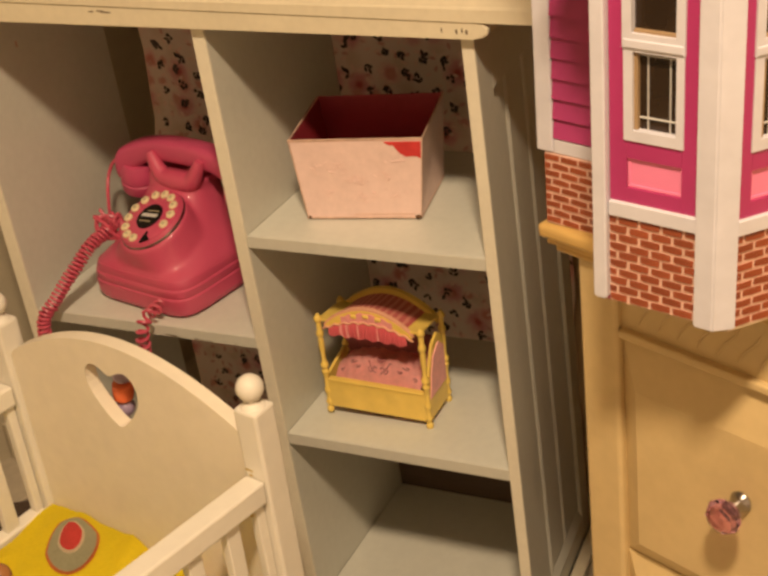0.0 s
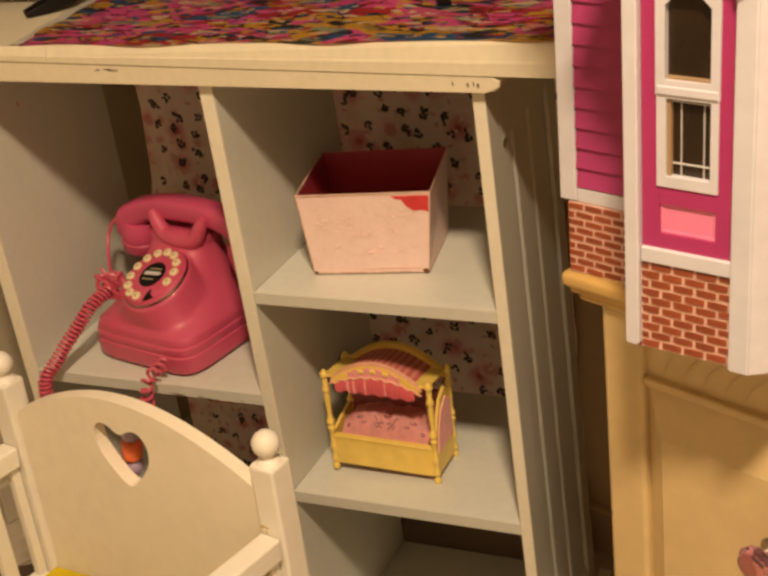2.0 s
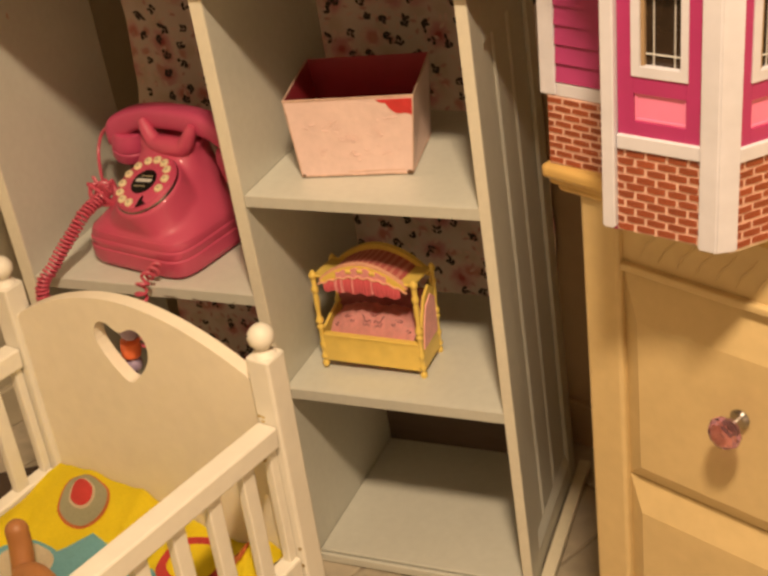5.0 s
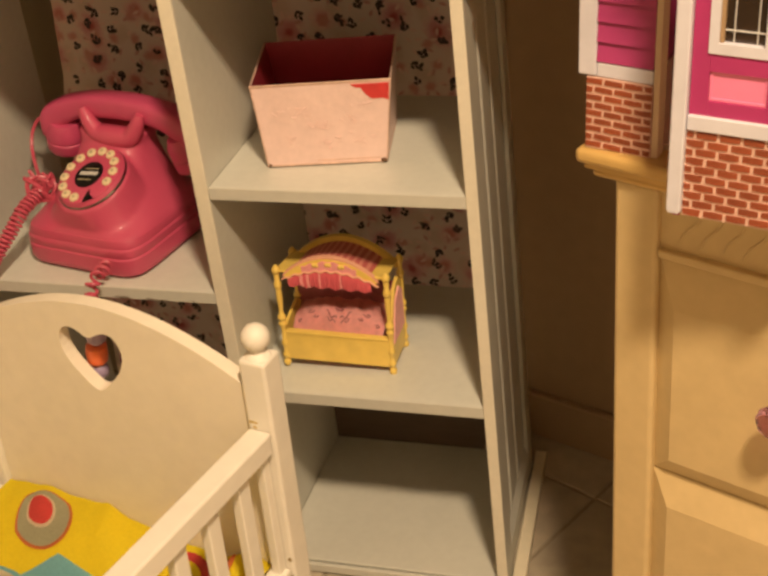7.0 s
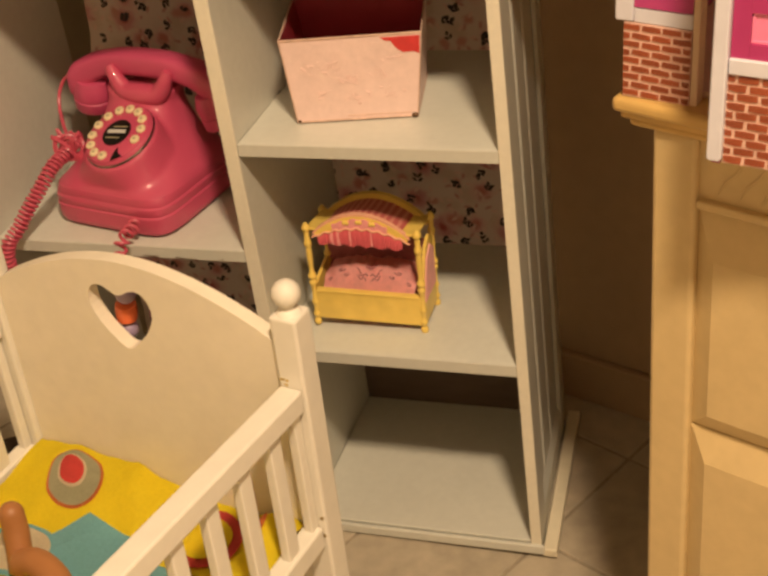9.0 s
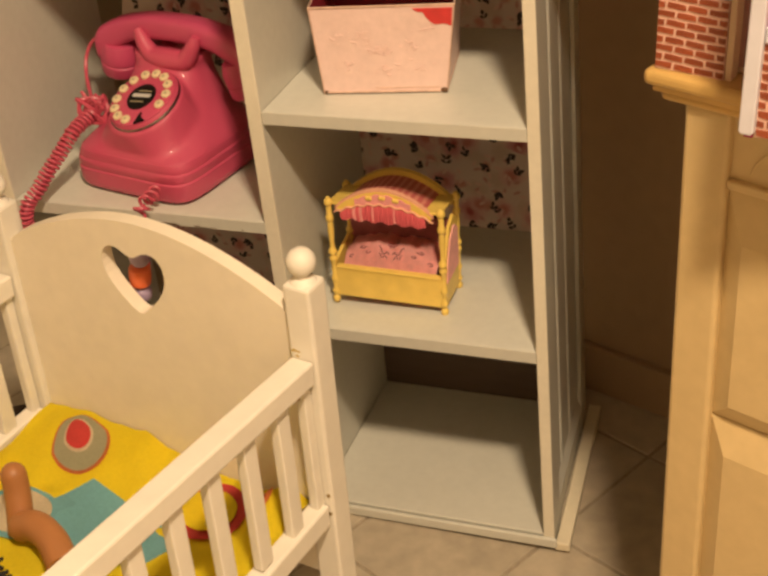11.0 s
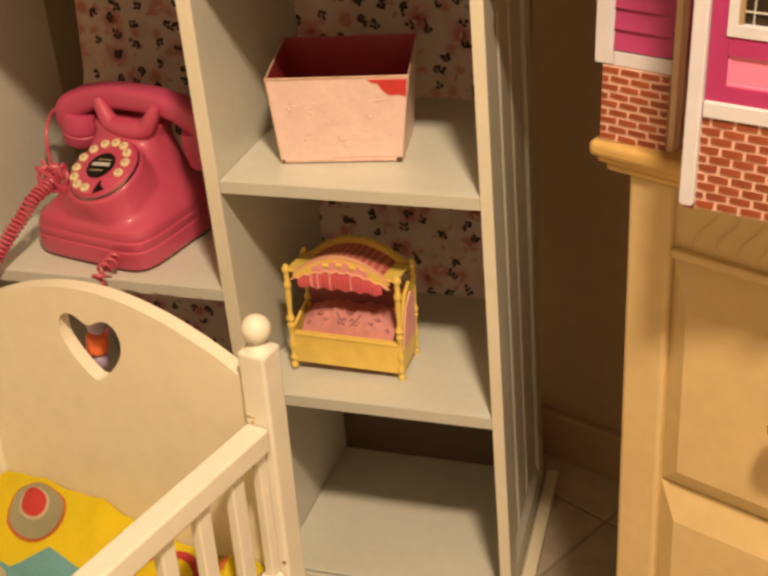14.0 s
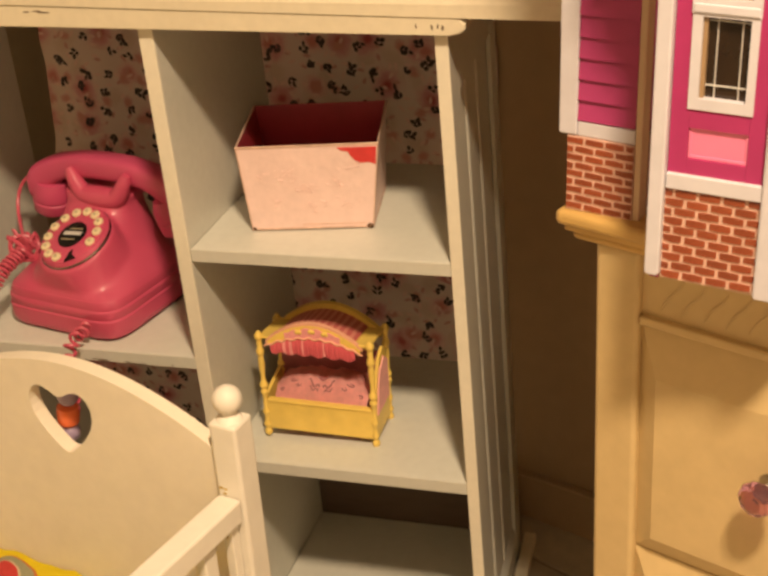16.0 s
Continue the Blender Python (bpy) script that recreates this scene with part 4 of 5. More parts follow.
part("rolled_rim", tube(bmesh.new(), [R4[2], R4[3]], 0.0013, 8), TIN_RED, tin, "red back rim", True)
bm = bmesh.new()
tube(bm, [Vector(p) for p in tin_ring(HB + 0.0003, 0.0022)] + [Vector(tin_ring(HB + 0.0003, 0.0022)[0])], 0.0011, 6)
part("bottom_seam", bm, TIN_EDGE, tin, "worn bottom seam", True)
for x, k in ((-0.066, 0.8), (0.0655, 1.35)):
    bm = bmesh.new()
    ball(bm, 0.003 * k, Matrix.Translation((x, -HB * 0.82 - 0.0008, 0.0030)) @ Matrix.Diagonal((1.0, 0.3, 0.8, 1)), 8)
    part("rust_spot", bm, TIN_DARK, tin, "dark rust spot", True)
for s in (-1, 1):
    bm = bmesh.new()
    tube(bm, [(s * HB, -HB * 0.82, 0.002), (s * HT + 0.005, -HT * 0.82, TH)], 0.0008, 6)
    part("corner_edge", bm, TIN_EDGE, tin)
bm = bmesh.new()
tube(bm, [(-HB * 0.15, -HB * 0.82 - 0.0006, 0.0068), (HB * 0.9, -HB * 0.82 - 0.0006, 0.0068)], 0.0006, 6)
part("folded_seam", bm, TIN_EDGE, tin, "", True)
slope = math.degrees(math.atan2((HT - HB) * 0.82, TH))
bm = bmesh.new()
rng = random.Random(7)
patch = [(0.077, 0.100), (0.0745, 0.079)] + [(0.0745 - k * 0.0042 + rng.uniform(-0.001, 0.001), 0.0785 + 0.0195 * (k / 9) ** 1.5 + 0.003 * math.sin(k * 1.1) + rng.uniform(-0.0012, 0.0012)) for k in range(1, 10)] + [(0.034, 0.100)]
prism(bm, patch, -0.0006, 0.0)
o = part("bare_patch", bm, TIN_RED_BRIGHT, tin, "bare red corner where the pink stops")
o.matrix_basis = Matrix.Translation((0.0045, -HB * 0.82 - 0.0001, 0)) @ pose(0, 0, 0, slope, 0, 0)
bm = bmesh.new()
for cx, cz, n in ((0.0, 0.052, 26), (-0.02, 0.068, 14), (0.03, 0.058, 12), (0.005, 0.03, 16), (-0.035, 0.035, 12), (0.042, 0.032, 10), (-0.045, 0.07, 8), (0.05, 0.075, 8)):
    for k in range(n):
        a, r = rng.uniform(0, 6.28), rng.uniform(0.0, 0.016)
        p = Vector((cx + r * math.cos(a), -0.0002, cz + 0.55 * r * math.sin(a)))
        tube(bm, [p, p + Vector((rng.uniform(-0.006, 0.006), -0.0003, rng.uniform(-0.003, 0.003)))], rng.uniform(0.0004, 0.0008), 5)
o = part("embossing", bm, TIN_PINK, tin, "faint raised embossing", True)
o.matrix_basis = Matrix.Translation((0, -HB * 0.82, 0)) @ pose(0, 0, 0, slope, 0, 0)

# ---- toy bed ----
bed = thing("toy_bed", BK @ pose(0.1045, 0.0865, 0.2902, 0, 1.9, 1.0), "yellow plastic toy canopy bed with pink bedding", "toy bed")
BW, BD = 0.0685, 0.0305


def bed_post(x, y, h):
    k = h / 0.144
    prof = [(0.0034, 0.0), (0.0050, 0.002), (0.0054, 0.0045), (0.0050, 0.007), (0.0032, 0.009), (0.0038, 0.012), (0.0055, 0.0145), (0.0055, 0.0165), (0.0036, 0.019), (0.0036, 0.028), (0.0052, 0.031), (0.0052, 0.035), (0.0036, 0.038), (0.0034, 0.052),
            (0.0044, 0.058), (0.0056, 0.060), (0.0056, 0.0625), (0.0036, 0.0645), (0.0036, 0.0665), (0.0058, 0.0685), (0.0058, 0.0725), (0.0036, 0.075), (0.0031, 0.082), (0.0044, 0.100), (0.0040, 0.108), (0.0034, 0.111), (0.0054, 0.1135), (0.0054, 0.119), (0.0036, 0.1215), (0.0040, 0.131), (0.0036, 0.1325), (0.0058, 0.135), (0.0060, 0.139), (0.0040, 0.1415), (0.0026, 0.144)]
    bm = bmesh.new()
    lathe(bm, [(r * 0.88, z * k) for r, z in prof], 16)
    p = part("post", bm, BED_YELLOW, bed, smooth=True)
    p.matrix_basis = Matrix.Translation((x, y, 0))


for s in (-1, 1):
    bed_post(s * BW, -BD, 0.144)
    bed_post(s * BW, BD, 0.134)
part("front_board", cube(-BW, BW, -BD - 0.002, -BD + 0.002, 0.010, 0.048, bevel=0.001), BED_YELLOW, bed)
part("board_lip", cube(-BW + 0.003, BW - 0.003, -BD - 0.003, -BD + 0.006, 0.0478, 0.0515, bevel=0.0012), BED_YELLOW, bed)
part("back_board", cube(-BW, BW, BD - 0.002, BD + 0.002, 0.010, 0.096, bevel=0.001), BED_BACK_SHADE, bed, "burgundy printed back panel darkened for the canopy's shade")
for s in (-1, 1):
    bm = bmesh.new()
    out = [(-BD, 0.010), (BD, 0.010), (BD, 0.100), (0.012, 0.114), (-0.006, 0.106), (-0.02, 0.08), (-BD, 0.058)]
    if s < 0:
        out = [(-BD, 0.010), (BD, 0.010), (BD, 0.066), (0.0, 0.060), (-BD, 0.052)]
    prism(bm, out, -0.0018, 0.0018, pose(BW * s, 0, 0, 0, 0, 90))
    e = part("end_board", bm, BED_YELLOW, bed)
    if s < 0:
        continue
    bm = bmesh.new()
    prism(bm, [(-BD + 0.006, 0.04), (BD - 0.006, 0.04), (BD - 0.006, 0.090), (0.01, 0.102), (-0.008, 0.092), (-0.018, 0.07)], -0.003, 0.003, pose(BW * s, 0, 0, 0, 0, 90))
    part("end_pad", bm, BED_PINK, e, "pink padded panel")


def quilt(q, v):
    """Height of the puffed bedding: a roll behind the front board with a dip in the middle of its crest, sinking towards the back."""
    lift = 1 - max(0.0, 1 - v / 0.36) ** 2
    side = max(0.0, 1 - (abs(q) / 1.02) ** 2.6)
    crest = 0.009 + 0.017 * side - 0.006 * math.exp(-(q / 0.10) ** 2) * max(0.0, min(1.0, (v - 0.15) / 0.2))
    return 0.0505 + crest * lift * (1 - 0.55 * max(0.0, v - 0.42))


bm = bmesh.new()
NXB, NYB = 32, 14
rows = []
for j in range(NYB + 1):
    v = j / NYB
    row = []
    for i in range(NXB + 1):
        q = 2 * i / NXB - 1
        row.append((q * (BW - 0.011 + 0.003 * v), -BD + 0.005 + (2 * BD - 0.008) * v, quilt(q, v) + 0.0010 * math.sin(i * 1.7 + v * 6)))
    rows.append(row)
vr = [[bm.verts.new(p) for p in r] for r in rows]
for a, b in zip(vr, vr[1:]):
    for i in range(NXB):
        bm.faces.new((a[i], a[i + 1], b[i + 1], b[i]))
bmesh.ops.solidify(bm, geom=bm.faces[:], thickness=0.012)
bedding = part("bedding", bm, BED_PINK, bed, "pink bedding with dark printed scrolls", True)


def on_quilt(x, v):
    return Vector((x, -BD + 0.005 + (2 * BD - 0.008) * v, quilt(x / (BW - 0.011), v) + 0.0012))


def printed(pts, r):
    part("printed_scroll", tube(bmesh.new(), [on_quilt(x, v) for x, v in pts], r, 5), SCROLL, bedding, "dull rose printed scroll", True)


for s in (-1, 1):
    printed([(s * (0.002 + 0.014 * a), 0.13 + 0.10 * a * a + 0.025 * math.sin(a * 9)) for a in np.linspace(0, 1, 24)], 0.0008)
    printed([(s * (0.004 + 0.010 * a), 0.08 + 0.05 * a + 0.02 * math.sin(a * 7)) for a in np.linspace(0, 1, 18)], 0.0006)
    for cx, cv, r in ((0.036, 0.24, 0.0050), (0.029, 0.15, 0.0032), (0.049, 0.12, 0.0036)):
        printed([(s * (cx + r * (1 - a / 9) * math.cos(a + cx * 90)), cv + 7 * r * (1 - a / 9) * math.sin(a + cx * 90)) for a in np.linspace(0, 5.2, 18)], 0.0007)
    printed([(s * (0.0005 + 0.0045 * math.sin(a)), 0.27 + 0.09 * a / 3.1) for a in np.linspace(0, 3.1, 12)], 0.0012)


def arch(hw, z0, rise, n=22):
    return [(-hw + 2 * hw * i / n, z0 + rise * math.sin(math.pi * i / n) ** 0.8) for i in range(n + 1)]


def canopy_sheet(y0, y1, hw, z0, rise, thick):
    bm = bmesh.new()
    top = arch(hw, z0, rise)
    prism(bm, top + [(x, z - thick) for x, z in reversed(top)], y0, y1)
    return bm


def sloped_sheet(y0, y1, hw, z0, z1, rise, thick):
    """An arched sheet that falls from z0 at the front to z1 at the back."""
    bm = bmesh.new()
    a, b = arch(hw, z0, rise), arch(hw, z1, rise)
    rows = [[bm.verts.new((x, y, z - d)) for x, z in o] for o, y, d in ((a, y0, 0), (b, y1, 0), (b, y1, thick), (a, y0, thick))]
    for p, q in zip(rows, rows[1:] + rows[:1]):
        for i in range(len(p) - 1):
            bm.faces.new((p[i], p[i + 1], q[i + 1], q[i]))
    for i in (0, -1):
        bm.faces.new([r[i] for r in rows])
    return bm


part("canopy_arch", canopy_sheet(BD - 0.004, BD + 0.003, BW - 0.004, 0.124, 0.033, 0.0075), BED_YELLOW, bed)
part("canopy_arch", canopy_sheet(-BD - 0.003, -BD + 0.002, BW - 0.009, 0.1335, 0.0290, 0.0032), BED_TRIM, bed, "pale peach front arch")
part("canopy", sloped_sheet(-BD + 0.002, BD - 0.004, BW - 0.018, 0.1365, 0.129, 0.021, 0.0015), BED_STRIPE, bed, "rose striped canopy cloth")
for s in (-1, 1):
    o = part("canopy_plate", cube(min(s * 0.046, s * BW), max(s * 0.046, s * BW), -BD - 0.002, BD + 0.002, -0.0015, 0.0015, bevel=0.0006), BED_YELLOW, bed)
    o.matrix_basis = pose(0, 0, 0.1325, -8.5, 0, 0)
top = arch(BW - 0.011, 0.1325, 0.0265)


def braid_z(x):
    return 0.1275 + 0.0155 * max(0.0, 1 - (x / 0.060) ** 2)


bm = bmesh.new()
prism(bm, top + [(x, min(braid_z(x), z - 0.001)) for x, z in reversed(top)], -BD - 0.0036, -BD - 0.002)
val = part("valance", bm, BED_YELLOW, bed, "mustard valance with a pink scalloped middle")
bm = bmesh.new()
mid = [(x, braid_z(x) + 0.0005) for x in np.linspace(-0.034, 0.034, 15)]
prism(bm, mid + [(x, 0.1568 - 0.5 * abs(x) ** 1.25 * 1.2 - 0.0012 * math.cos(x * 420)) for x in np.linspace(0.034, -0.034, 29)], -BD - 0.0046, -BD - 0.0034)
part("valance_lobe", bm, BED_ROSE, val, "pink scalloped middle panel")
for k in range(52):
    x = -0.0525 + 0.102 * k / 51
    fall = braid_z(x) - 0.1205 + 0.0016 * math.sin(k * 0.7) + 0.0007 * (k % 2) + 0.0015 * max(0.0, x / 0.05)
    bm = bmesh.new()
    tube(bm, [(0, -0.0002, 0), (0.0002, -0.0010 - 0.0008 * (k % 3), -fall * 0.5), (0.0003, -0.0006 - 0.0011 * (k % 2), -fall)], [0.0011, 0.0013, 0.0014], 6)
    o = part("ruffle_fold", bm, BED_ROSE if k in (8, 9, 12, 13, 20, 33) else RUFFLE, val, smooth=True)
    o.matrix_basis = Matrix.Translation((x, -BD - 0.0030, braid_z(x)))
part("trim_line", tube(bmesh.new(), [(x, -BD - 0.0048, braid_z(x) + 0.0013 * math.sin(i * 0.9)) for i, x in enumerate(np.linspace(-BW + 0.008, BW - 0.008, 64))], 0.0013, 6), BED_TRIM, val, "pale wavy braid", True)
bm = bmesh.new()
for x in (-0.012, 0.0, 0.012):
    for d in (-0.0017, 0.0017):
        ball(bm, 0.0027, Matrix.Translation((x * 1.35 + d, -BD - 0.0050, 0.1525 - abs(x) * 0.16)) @ Matrix.Diagonal((1, 0.5, 1.1, 1)), 8)
part("heart_trim", bm, BED_YELLOW, val, "row of small heart shapes", True)

# ---- doll crib ----
CRIB = pose(-0.0377, -0.2210, 0, 0, 0, -10.4)
crib = thing("doll_crib", CRIB, "ivory painted wooden doll crib with heart cutout", "doll crib")
HW, LEN, PW = 0.1918, 0.56, 0.0148


def crib_post(x, y, top):
    bm = bmesh.new()
    box(bm, x - PW, x + PW, y - PW, y + PW, 0, top, 0.003)
    lathe(bm, [(0.0135, 0.0), (0.0115, 0.003), (0.008, 0.005), (0.007, 0.0085)], 20, Matrix.Translation((x, y, top - 0.0005)))
    p = part("post", bm, CRIB_PAINT, crib, smooth=True)
    bm = bmesh.new()
    ball(bm, 0.0142, Matrix.Translation((x, y, top + 0.0205)), 24)
    part("ball_finial", bm, CRIB_PAINT, p, smooth=True)


for x in (-HW, HW):
    crib_post(x, 0, 0.530)
    crib_post(x, -LEN, 0.50)


def heart_outline(cx, zt, zb, hw, n=40):
    """A heart with round lobes and a pointed foot."""
    ts = [2 * math.pi * i / n for i in range(n)]
    ys = [13 * math.cos(t) - 3.6 * math.cos(2 * t) - 1.4 * math.cos(3 * t) - 0.5 * math.cos(4 * t) for t in ts]
    lo, hi = min(ys), max(ys)
    return [(cx + hw * (0.45 * math.sin(t) ** 3 + 0.55 * math.sin(t)), zb + (zt - zb) * (y - lo) / (hi - lo)) for t, y in zip(ts, ys)]


def head_top(u):
    """Height of the curved top edge of the headboard; u runs from -1 to 1."""
    return 0.4925 + 0.0585 * math.cos(u * math.pi / 2) ** 0.85


bm = bmesh.new()
BWID = HW - PW + 0.001
heart = heart_outline(-0.010, 0.5190, 0.4440, 0.0395, 40)
# The board: a solid outline, cut by the heart.
top_edge = [(BWID * u, head_top(u)) for u in np.linspace(1, -1, 40)]
prism(bm, [(-BWID, 0.16), (BWID, 0.16)] + top_edge, -0.008, 0.008, bevel=0.0035)
head = part("headboard", bm, HEADBOARD_BOUNCE, crib)
bm = bmesh.new()
prism(bm, heart[::-1], -0.03, 0.03)
cutter = part("cutter", bm, CRIB_PAINT)
mod = head.modifiers.new("cut", "BOOLEAN")
mod.operation, mod.solver = "DIFFERENCE", "EXACT"
cutter.matrix_world = CRIB
mod.object = cutter
bpy.context.view_layer.update()
mesh = bpy.data.meshes.new_from_object(head.evaluated_get(bpy.context.evaluated_depsgraph_get()))
head.modifiers.clear()
head.data = mesh
bpy.data.objects.remove(cutter)
for p in head.data.polygons:
    p.use_smooth = False

part("footboard", cube(-BWID, BWID, -LEN - 0.008, -LEN + 0.008, 0.16, 0.40, bevel=0.003), CRIB_PAINT, crib)
for s in (-1, 1):
    x = HW * s
    rail = part("top_rail", cube(-0.0125, 0.0125, -LEN + PW, -PW - 0.001, -0.0255, 0.0, bevel=0.0025), CRIB_PAINT, crib)
    rail.matrix_basis = pose(x, 0, 0.450, -3.7, 0, 0)
    part("bottom_rail", cube(x - 0.0105, x + 0.0105, -LEN + PW, -PW - 0.001, 0.245, 0.272, bevel=0.0025), CRIB_PAINT, crib)
    slat = None
    for k in range(9):
        m = Matrix.Translation((x, -0.0635 - 0.054 * k, 0))
        if slat is None:
            slat = part("slat", cube(-0.0055, 0.0055, -0.0095, 0.0095, 0.2715, 0.4295, bevel=0.0018), CRIB_PAINT, crib)
            slat.matrix_basis = m
        else:
            shared("slat", slat, m @ Matrix.Translation((0, 0, 0.0035 * k)), crib)
    part("end_slat", cube(x - 0.0055, x + 0.0055, -PW - 0.013, -PW - 0.0012, 0.2715, 0.4265, bevel=0.0018), CRIB_PAINT, crib)
for z in (0.284, 0.260):
    bm = bmesh.new()
    lathe(bm, [(0.002, 0.0), (0.002, 0.0012), (0.001, 0.0016)], 12)
    o = part("screw", bm, BRASS, crib, "dull brass screw head", True)
    o.matrix_basis = Matrix.Translation((HW + PW - 0.0042, -PW + 0.0002, z)) @ pose(0, 0, 0, 90, 0, 0)
bm = bmesh.new()
lathe(bm, [(0.0034, 0.0), (0.0034, 0.011), (0.0045, 0.0112), (0.0045, 0.0135), (0.002, 0.0145)], 12)
o = part("bolt", bm, BRASS, crib, "short metal bolt", True)
o.matrix_basis = Matrix.Translation((HW - 0.004, -PW + 0.0005, 0.413)) @ pose(0, 0, 0, 90, 0, 0)
rng = random.Random(8)
for k in range(4):
    bm = bmesh.new()
    c = [(0.0035 * rng.uniform(0.3, 1) * math.cos(a), 0.0022 * rng.uniform(0.3, 1) * math.sin(a)) for a in np.linspace(0, 6.28, 9, endpoint=False)]
    prism(bm, c, -0.0004, 0.0)
    o = part("paint_chip", bm, CHIP, crib, "yellowed chipped paint spot")
    o.matrix_basis = Matrix.Translation((HW - 0.012 + rng.uniform(0, 0.020), -PW + 0.0001, 0.4525 + rng.uniform(0, 0.006)))
part("base_board", cube(-HW + 0.012, HW - 0.012, -LEN + 0.01, -0.01, 0.225, 0.24), CRIB_PAINT, crib)


def cloth_sheet(name, x0, x1, y0, y1, height, mat, label, thick=0.006, nx=40, ny=40):
    bm = bmesh.new()
    g_ = [[bm.verts.new((x0 + (x1 - x0) * i / nx, y0 + (y1 - y0) * j / ny, height(x0 + (x1 - x0) * i / nx, y0 + (y1 - y0) * j / ny))) for i in range(nx + 1)] for j in range(ny + 1)]
    for j in range(ny):
        for i in range(nx):
            bm.faces.new((g_[j][i], g_[j][i + 1], g_[j + 1][i + 1], g_[j + 1][i]))
    bmesh.ops.solidify(bm, geom=bm.faces[:], thickness=thick)
    ob = tagged(part(name, bm, mat, smooth=True), label, "blanket")
    ob.matrix_world = CRIB
    return ob


def heap(x, y):
    side = max(0.0, min(1.0, (0.06 - x) / 0.12))
    h = 0.258 + 0.021 * side * math.exp(-((y + 0.022) / 0.05) ** 2) + 0.030 * math.exp(-((x + 0.155) / 0.04) ** 2 - ((y + 0.17) / 0.08) ** 2)
    h += 0.008 * noise.noise(Vector((x * 13, y * 11, 0.3))) + 0.003 * noise.noise(Vector((x * 38, y * 26, 2.3))) + 0.007 * abs(noise.noise(Vector((x * 22 + y * 9, y * 7, 5.1))))
    h += 0.030 * math.exp(-((x - 0.152) / 0.019) ** 2 - ((y + 0.038) / 0.030) ** 2) + 0.013 * math.exp(-((x + 0.015 + (y + 0.05) * 0.5) / 0.015) ** 2) * math.exp(-((y + 0.03) / 0.05) ** 2)
    return max(h, 0.249 + 0.002 * noise.noise(Vector((x * 30, y * 30, 1.0))))


blanket = cloth_sheet("blanket", -HW + 0.016, HW - 0.016, -0.46, -0.010, heap, YELLOW_CLOTH, "crumpled bright yellow fleece blanket in the crib")


def felt_patch(name, parent, cx, cy, outline, mat, lift, label):
    bm = bmesh.new()
    n = len(outline)
    rings = []
    for f in (1.0, 0.66, 0.33):
        rings.append([bm.verts.new((cx + x * f, cy + y * f, heap(cx + x * f, cy + y * f) + lift)) for x, y in outline])
    mid = bm.verts.new((cx, cy, heap(cx, cy) + lift))
    for a, b in zip(rings, rings[1:]):
        for i in range(n):
            bm.faces.new((a[i], a[(i + 1) % n], b[(i + 1) % n], b[i]))
    for i in range(n):
        bm.faces.new((rings[-1][i], rings[-1][(i + 1) % n], mid))
    bmesh.ops.solidify(bm, geom=bm.faces[:], thickness=-0.0012)
    return part(name, bm, mat, parent, label, True)


def drop(rx, ry, n=36, point=0.35):
    return [(rx * math.cos(2 * math.pi * i / n) * (1 - point * max(0, math.sin(2 * math.pi * i / n))), ry * math.sin(2 * math.pi * i / n)) for i in range(n)]


def turned(outline, deg):
    c, s = math.cos(radians(deg)), math.sin(radians(deg))
    return [(x * c - y * s, x * s + y * c) for x, y in outline]


DX, DY = -0.0955, -0.052
felt_patch("felt_border", blanket, DX, DY, turned(drop(0.0325, 0.043, point=0.3), 54), ORANGE_CLOTH, 0.0015, "orange stitched border")
felt_patch("felt_drop", blanket, DX, DY, turned(drop(0.0295, 0.040, point=0.3), 54), SAGE_CLOTH, 0.0032, "sage felt drop")
felt_patch("felt_ring", blanket, DX - 0.006, DY + 0.005, turned(drop(0.0165, 0.0245, point=0.3), 54), PALE_CLOTH, 0.0046, "pale ring of felt")
felt_patch("felt_heart", blanket, DX - 0.006, DY + 0.005, turned(drop(0.0138, 0.0212, point=0.3), 54), RED_CLOTH, 0.0062, "coral red felt spot")
felt_patch("felt_patch", blanket, 0.0, -0.135, [(-0.09, -0.03), (-0.02, -0.05), (0.075, -0.03), (0.09, 0.015), (0.05, 0.04), (0.0, 0.042), (-0.05, 0.05), (-0.065, 0.02)], TEAL_CLOTH, 0.0025, "teal felt patch")
felt_patch("felt_flower", blanket, 0.085, -0.066, drop(0.042, 0.044, point=0), RED_CLOTH, 0.003, "red felt ring")
felt_patch("felt_flower", blanket, 0.085, -0.066, drop(0.029, 0.031, point=0), YELLOW_CLOTH, 0.0052, "yellow felt centre")
felt_patch("felt_flower", blanket, 0.138, -0.045, drop(0.014, 0.015, point=0), ORANGE_CLOTH, 0.003, "orange felt dot")
felt_patch("felt_patch", blanket, -0.085, -0.160, drop(0.040, 0.036, point=0), TEAL_CLOTH, 0.0032, "teal felt ring")
felt_patch("felt_patch", blanket, -0.085, -0.160, drop(0.034, 0.030, point=0), PALE_CLOTH, 0.0048, "pale felt patch")

# One plain mesh for the doll that lies on the blanket.
bm = bmesh.new()
ball(bm, 0.0135, Matrix.Translation((-0.079, -0.161, 0.322)), 18)
tube(bm, smooth_path([(-0.079, -0.161, 0.322), (-0.075, -0.165, 0.306), (-0.069, -0.173, 0.288), (-0.062, -0.184, 0.268)], 6), 0.0135, 18)
ball(bm, 0.0158, Matrix.Translation((-0.052, -0.186, 0.284)), 18)
